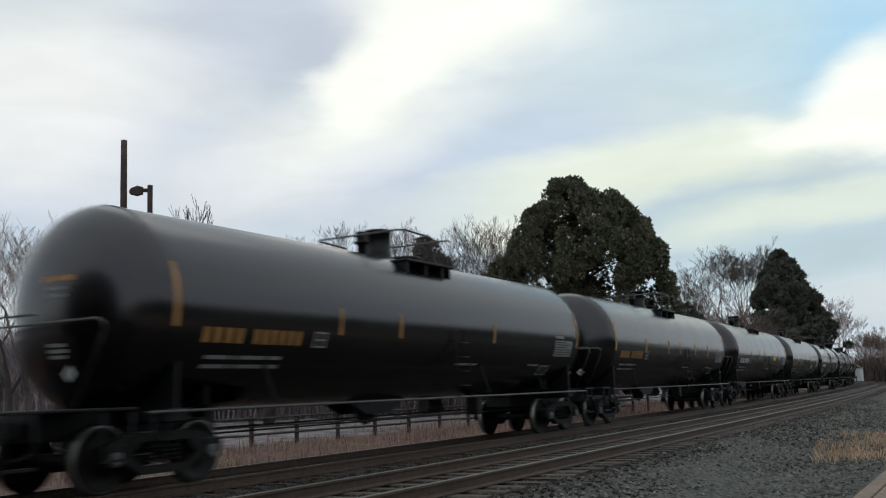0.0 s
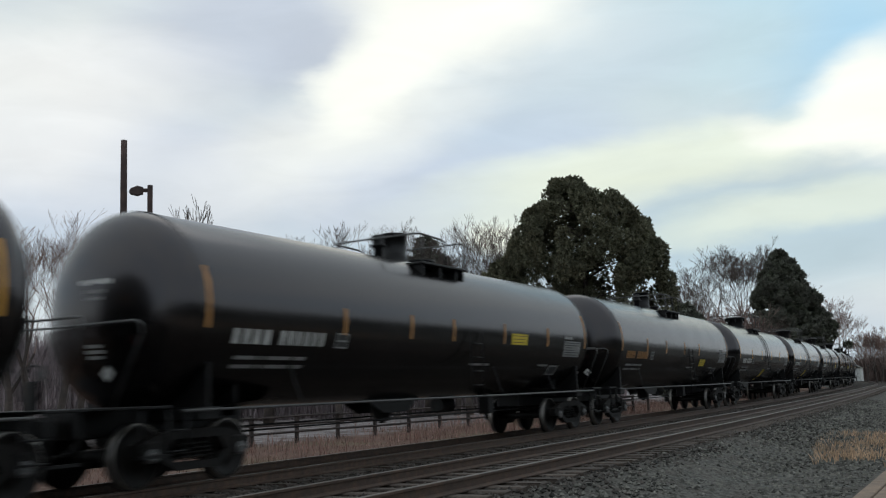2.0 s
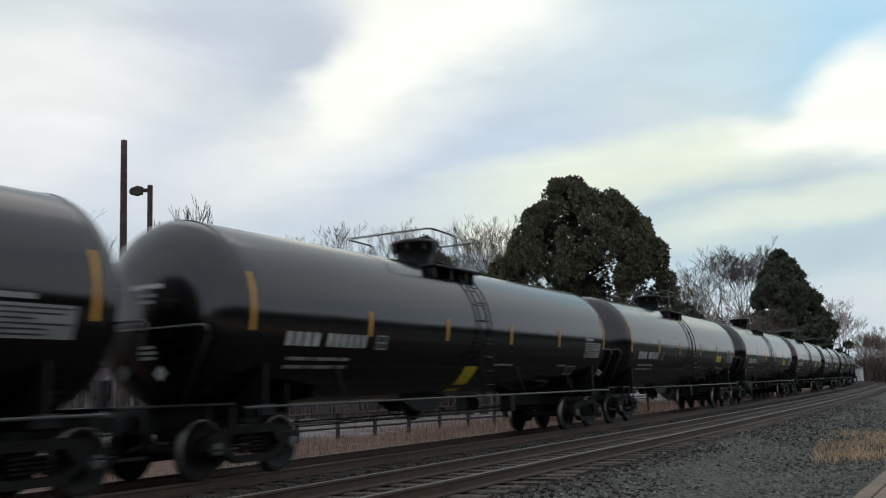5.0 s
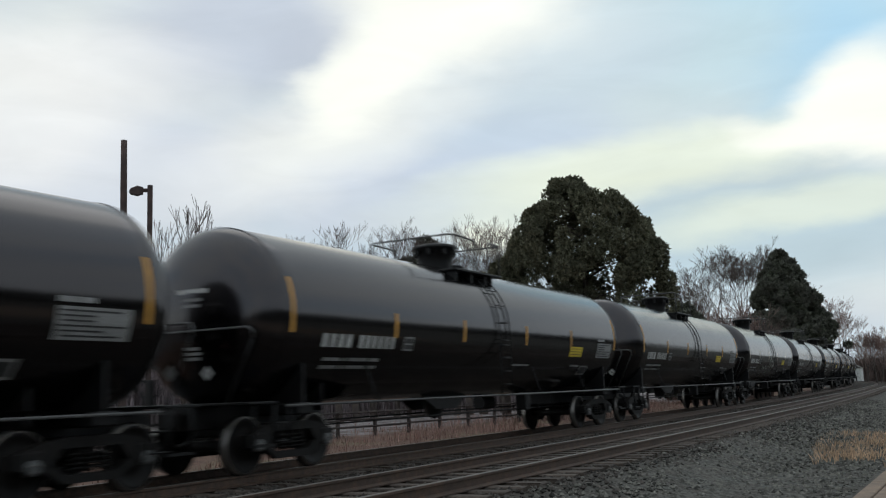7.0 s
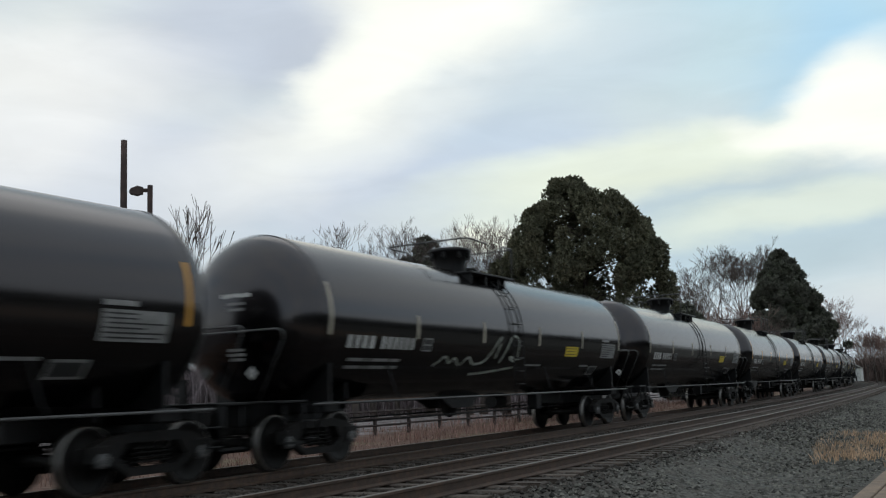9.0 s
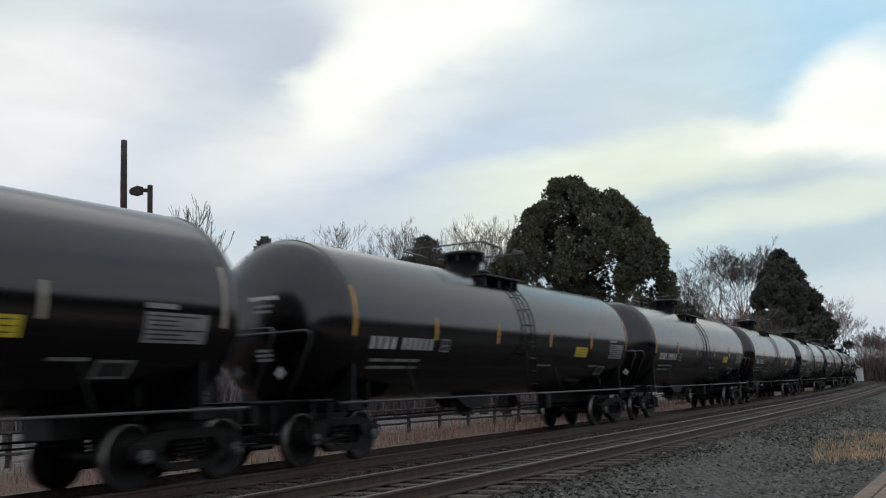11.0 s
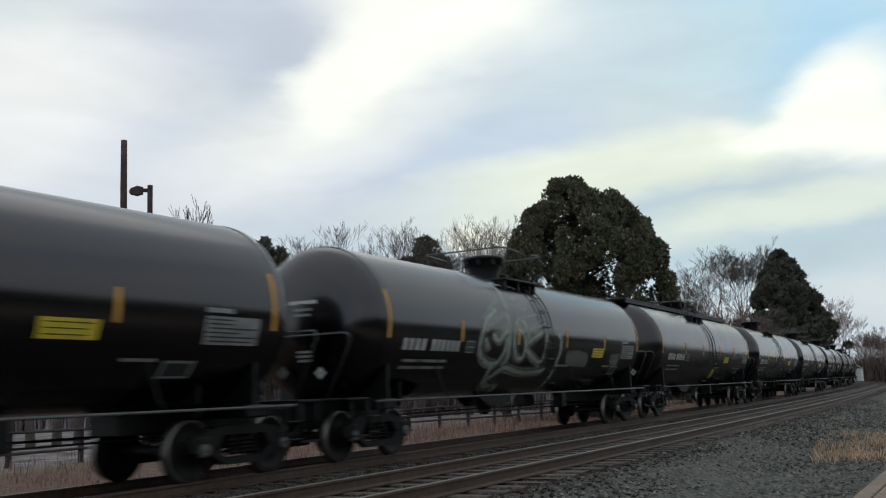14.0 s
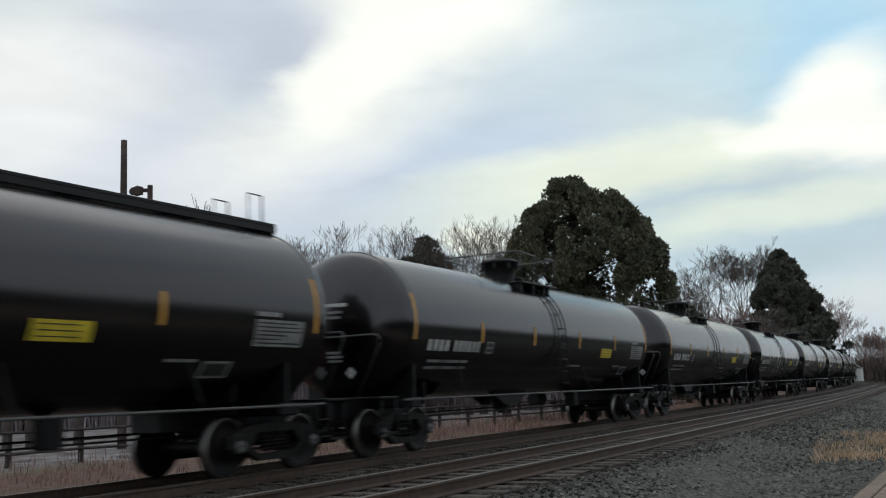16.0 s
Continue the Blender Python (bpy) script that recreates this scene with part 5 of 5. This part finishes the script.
def paint_graffiti():
    big = [[(-2.03, 3.62), (-2.17, 3.23), (-2.21, 2.73), (-2.15, 2.25), (-2.08, 1.87), (-2.24, 1.73)],
           [(-2.75, 3.03), (-3.41, 2.75), (-3.59, 2.46), (-3.68, 2.2), (-3.57, 1.98), (-3.29, 1.85), (-2.88, 1.77), (-2.52, 1.79), (-2.32, 2.05), (-2.3, 2.38)],
           [(-3.41, 2.34), (-3.27, 2.12), (-3.21, 2.21)],
           [(-3.07, 2.44), (-2.74, 2.27), (-2.51, 2.42), (-2.26, 2.55)],
           [(-2.69, 1.82), (-2.76, 1.64), (-2.61, 1.36), (-2.09, 1.26), (-1.76, 1.31), (-1.4, 1.12)],
           [(-2.61, 1.36), (-2.2, 1.68), (-1.89, 1.7), (-1.5, 1.64), (-0.72, 1.57), (0.19, 1.61), (0.42, 1.67)]]
    kay = [[(-1.91, 2.55), (-1.9, 2.26), (-1.71, 1.97), (-1.36, 1.88), (-1.19, 2.03), (-1.23, 2.28), (-1.4, 2.52), (-1.7, 2.64), (-1.91, 2.55)],
           [(-1.81, 2.67), (-1.6, 2.87), (-1.28, 2.78), (-1.18, 2.53)],
           [(-1.14, 2.13), (-0.68, 1.94), (0.0, 1.79), (-0.01, 2.21), (0.04, 2.65), (-0.29, 2.58), (-0.85, 2.39), (-1.19, 2.26), (-1.07, 2.59), (-0.25, 2.79), (0.03, 2.92)],
           [(0.64, 2.68), (1.0, 2.47), (1.03, 2.13), (0.98, 1.8), (1.1, 1.47), (1.3, 1.2)]]
    big += kay
    scrawl(cars[11], big, 0.085, SPRAY)
    halo = [[(-3.5, 2.62), (-3.1, 2.85), (-2.5, 3.1), (-1.8, 3.35)], [(-3.0, 2.55), (-2.5, 2.72), (-2.2, 2.9)], [(-1.9, 2.95), (-1.2, 3.1), (-0.4, 3.2)],
            [(-2.2, 3.5), (-1.4, 3.55), (-0.6, 3.5)], [(-1.7, 3.2), (-1.0, 3.3)]]
    for haze in halo:
        scrawl(cars[11], [haze], 0.42, HAZE, "overspray", 0.010)
    scrawl(cars[11], big, 0.24, HAZE, "overspray", 0.014)
    for haze in ([(1.5, 2.02), (2.2, 2.08), (3.1, 1.98)], [(1.6, 1.86), (3.2, 1.84)], [(5.0, 2.0), (5.8, 2.03)], [(5.2, 1.8), (5.8, 1.82)]):
        scrawl(cars[11], [haze], 0.22, HAZE, "overspray", 0.012)
    tag = [[(-3.6, 1.72), (-3.2, 1.95), (-3.0, 1.75), (-2.8, 1.92), (-2.5, 1.7), (-2.2, 1.95), (-1.9, 1.75), (-1.4, 1.8), (-1.0, 2.2), (-0.7, 2.45), (-0.9, 1.9)],
           [(-0.6, 1.8), (-0.2, 2.45), (0.2, 2.4), (0.3, 1.8), (-0.3, 1.95), (0.5, 1.9)], [(-1.8, 1.55), (-0.9, 1.6), (0.2, 1.7)]]
    scrawl(cars[6], tag, 0.055, SPRAY)
    scrawl(cars[10], [[(-3.0, 1.75), (-2.6, 2.0), (-2.4, 1.7), (-2.1, 1.95), (-1.9, 1.7)], [(-3.1, 1.6), (-1.8, 1.65)]], 0.05, SPRAY)
    for n in (15, 19):
        scrawl(cars[n], [[(-2.2, 1.6), (-1.8, 2.5), (-1.2, 1.7), (-0.8, 2.4), (-0.6, 1.6)]], 0.12, SPRAY)


paint_graffiti()


# ---------------------------------------------------------------- ballast stones and ties, many and small
def build_stones():
    rng = np.random.default_rng(77)
    n = 52000
    s = 3.0 + 52 * rng.random(n) ** 1.5
    lat = rng.uniform(-1.9, 11.6, n)
    keep = (np.abs(np.abs(lat) - 0.7525) > 0.09) & (np.abs(np.abs(lat - NEAR) - 0.7525) > 0.09)
    s, lat = s[keep], lat[keep]
    pos = np.array([(*at(a, b)[:2], ground_z(b)) for a, b in zip(s, lat)])
    ok = pos[:, 0] < -2.05
    pos, s, lat = pos[ok], s[ok], lat[ok]
    n = len(pos)
    size = rng.uniform(0.018, 0.046, n) * (1 + s / 90)
    octa = np.array(((1, 0, 0), (-1, 0, 0), (0, 1, 0), (0, -1, 0), (0, 0, 1), (0, 0, -1)), float)
    v = octa[None] * rng.uniform(0.6, 1.3, (n, 6, 1)) + rng.uniform(-0.25, 0.25, (n, 6, 3))
    a = rng.uniform(0, 6.283, n)
    c, d = np.cos(a), np.sin(a)
    vx = v[:, :, 0] * c[:, None] - v[:, :, 1] * d[:, None]
    vy = v[:, :, 0] * d[:, None] + v[:, :, 1] * c[:, None]
    v = np.stack([vx, vy, v[:, :, 2] * 0.75], 2) * size[:, None, None] + pos[:, None] + np.array((0, 0, 0.01))
    tri = np.array(((0, 2, 4), (2, 1, 4), (1, 3, 4), (3, 0, 4), (2, 0, 5), (1, 2, 5), (3, 1, 5), (0, 3, 5)))
    f = (np.arange(n) * 6)[:, None, None] + tri[None]
    me = bpy.data.meshes.new("ballast_stones")
    me.from_pydata(v.reshape(-1, 3).tolist(), [], f.reshape(-1, 3).tolist())
    me.materials.append(M["stone"])
    me.materials.append(M["stone_oily"])
    me.polygons.foreach_set("material_index", np.repeat((lat + rng.normal(0, 0.35, n) < 6.3).astype(np.int32), 8))
    return tagged(new("ballast_stones", me), "loose angular grey crushed stones of the trackbed", "gravel", "", "stuff")


build_stones()


def build_ties():
    rnd = random.Random(9)
    shapes = []
    for k in range(4):
        bm = bmesh.new()
        w = 0.115 + 0.008 * k
        box(bm, -1.30, -w, -0.16, 1.30, w, 0.0, 0.012)
        for v in bm.verts:
            v.co += Vector((rnd.uniform(-0.02, 0.02), rnd.uniform(-0.008, 0.008), rnd.uniform(-0.006, 0.0)))
        me = bpy.data.meshes.new("tie")
        bm.to_mesh(me)
        bm.free()
        me.materials.append(M["tie"])
        shapes.append(me)
    for track, lat, z in ((track_near, NEAR, NEAR_UP - 0.172), (track_far, 0.0, -0.172)):
        for i in range(200):
            ob = new("tie", shapes[rnd.randrange(4)])
            ob.parent = track
            x, y, h = at(1.0 + i * 0.52, lat + rnd.uniform(-0.05, 0.05))
            ob.matrix_basis = pose(x, y, z, 0, 0, math.degrees(h) + rnd.uniform(-0.8, 0.8))


build_ties()


def motions():
    for n, car in cars.items():
        walk(car, [(t * 0.5, car_pose(car_s(n, t * 0.5))) for t in range(33)])
    # wheels roll with the distance run; all cars share the same turning wheels
    rolling = {}
    lead = car_s(0, 0.0)
    for n, car in cars.items():
        for truck in [c for c in car.children if c.name.startswith("truck")]:
            for wheel in [c for c in truck.children if c.name.startswith("wheelset")]:
                key = round(wheel.location.y, 2)
                if key not in rolling:
                    rows = []
                    for f in range(481):
                        turn = (lead - car_s(0, f / 30.0)) / 0.457
                        rows.append((f / 30.0, pose(0, key, 0.457, math.degrees(turn) % 360.0)))
                    walk(wheel, rows)
                    rolling[key] = wheel.animation_data
                else:
                    wheel.rotation_mode = "QUATERNION"
                    keys = wheel.animation_data_create()
                    keys.action = rolling[key].action
                    keys.action_slot = rolling[key].action_slot
    walk(sky, [(0.0, pose(0, 0, 0, 0, 0, 0.0)), (16.0, pose(0, 0, 0, 0, 0, 1.9))])


motions()
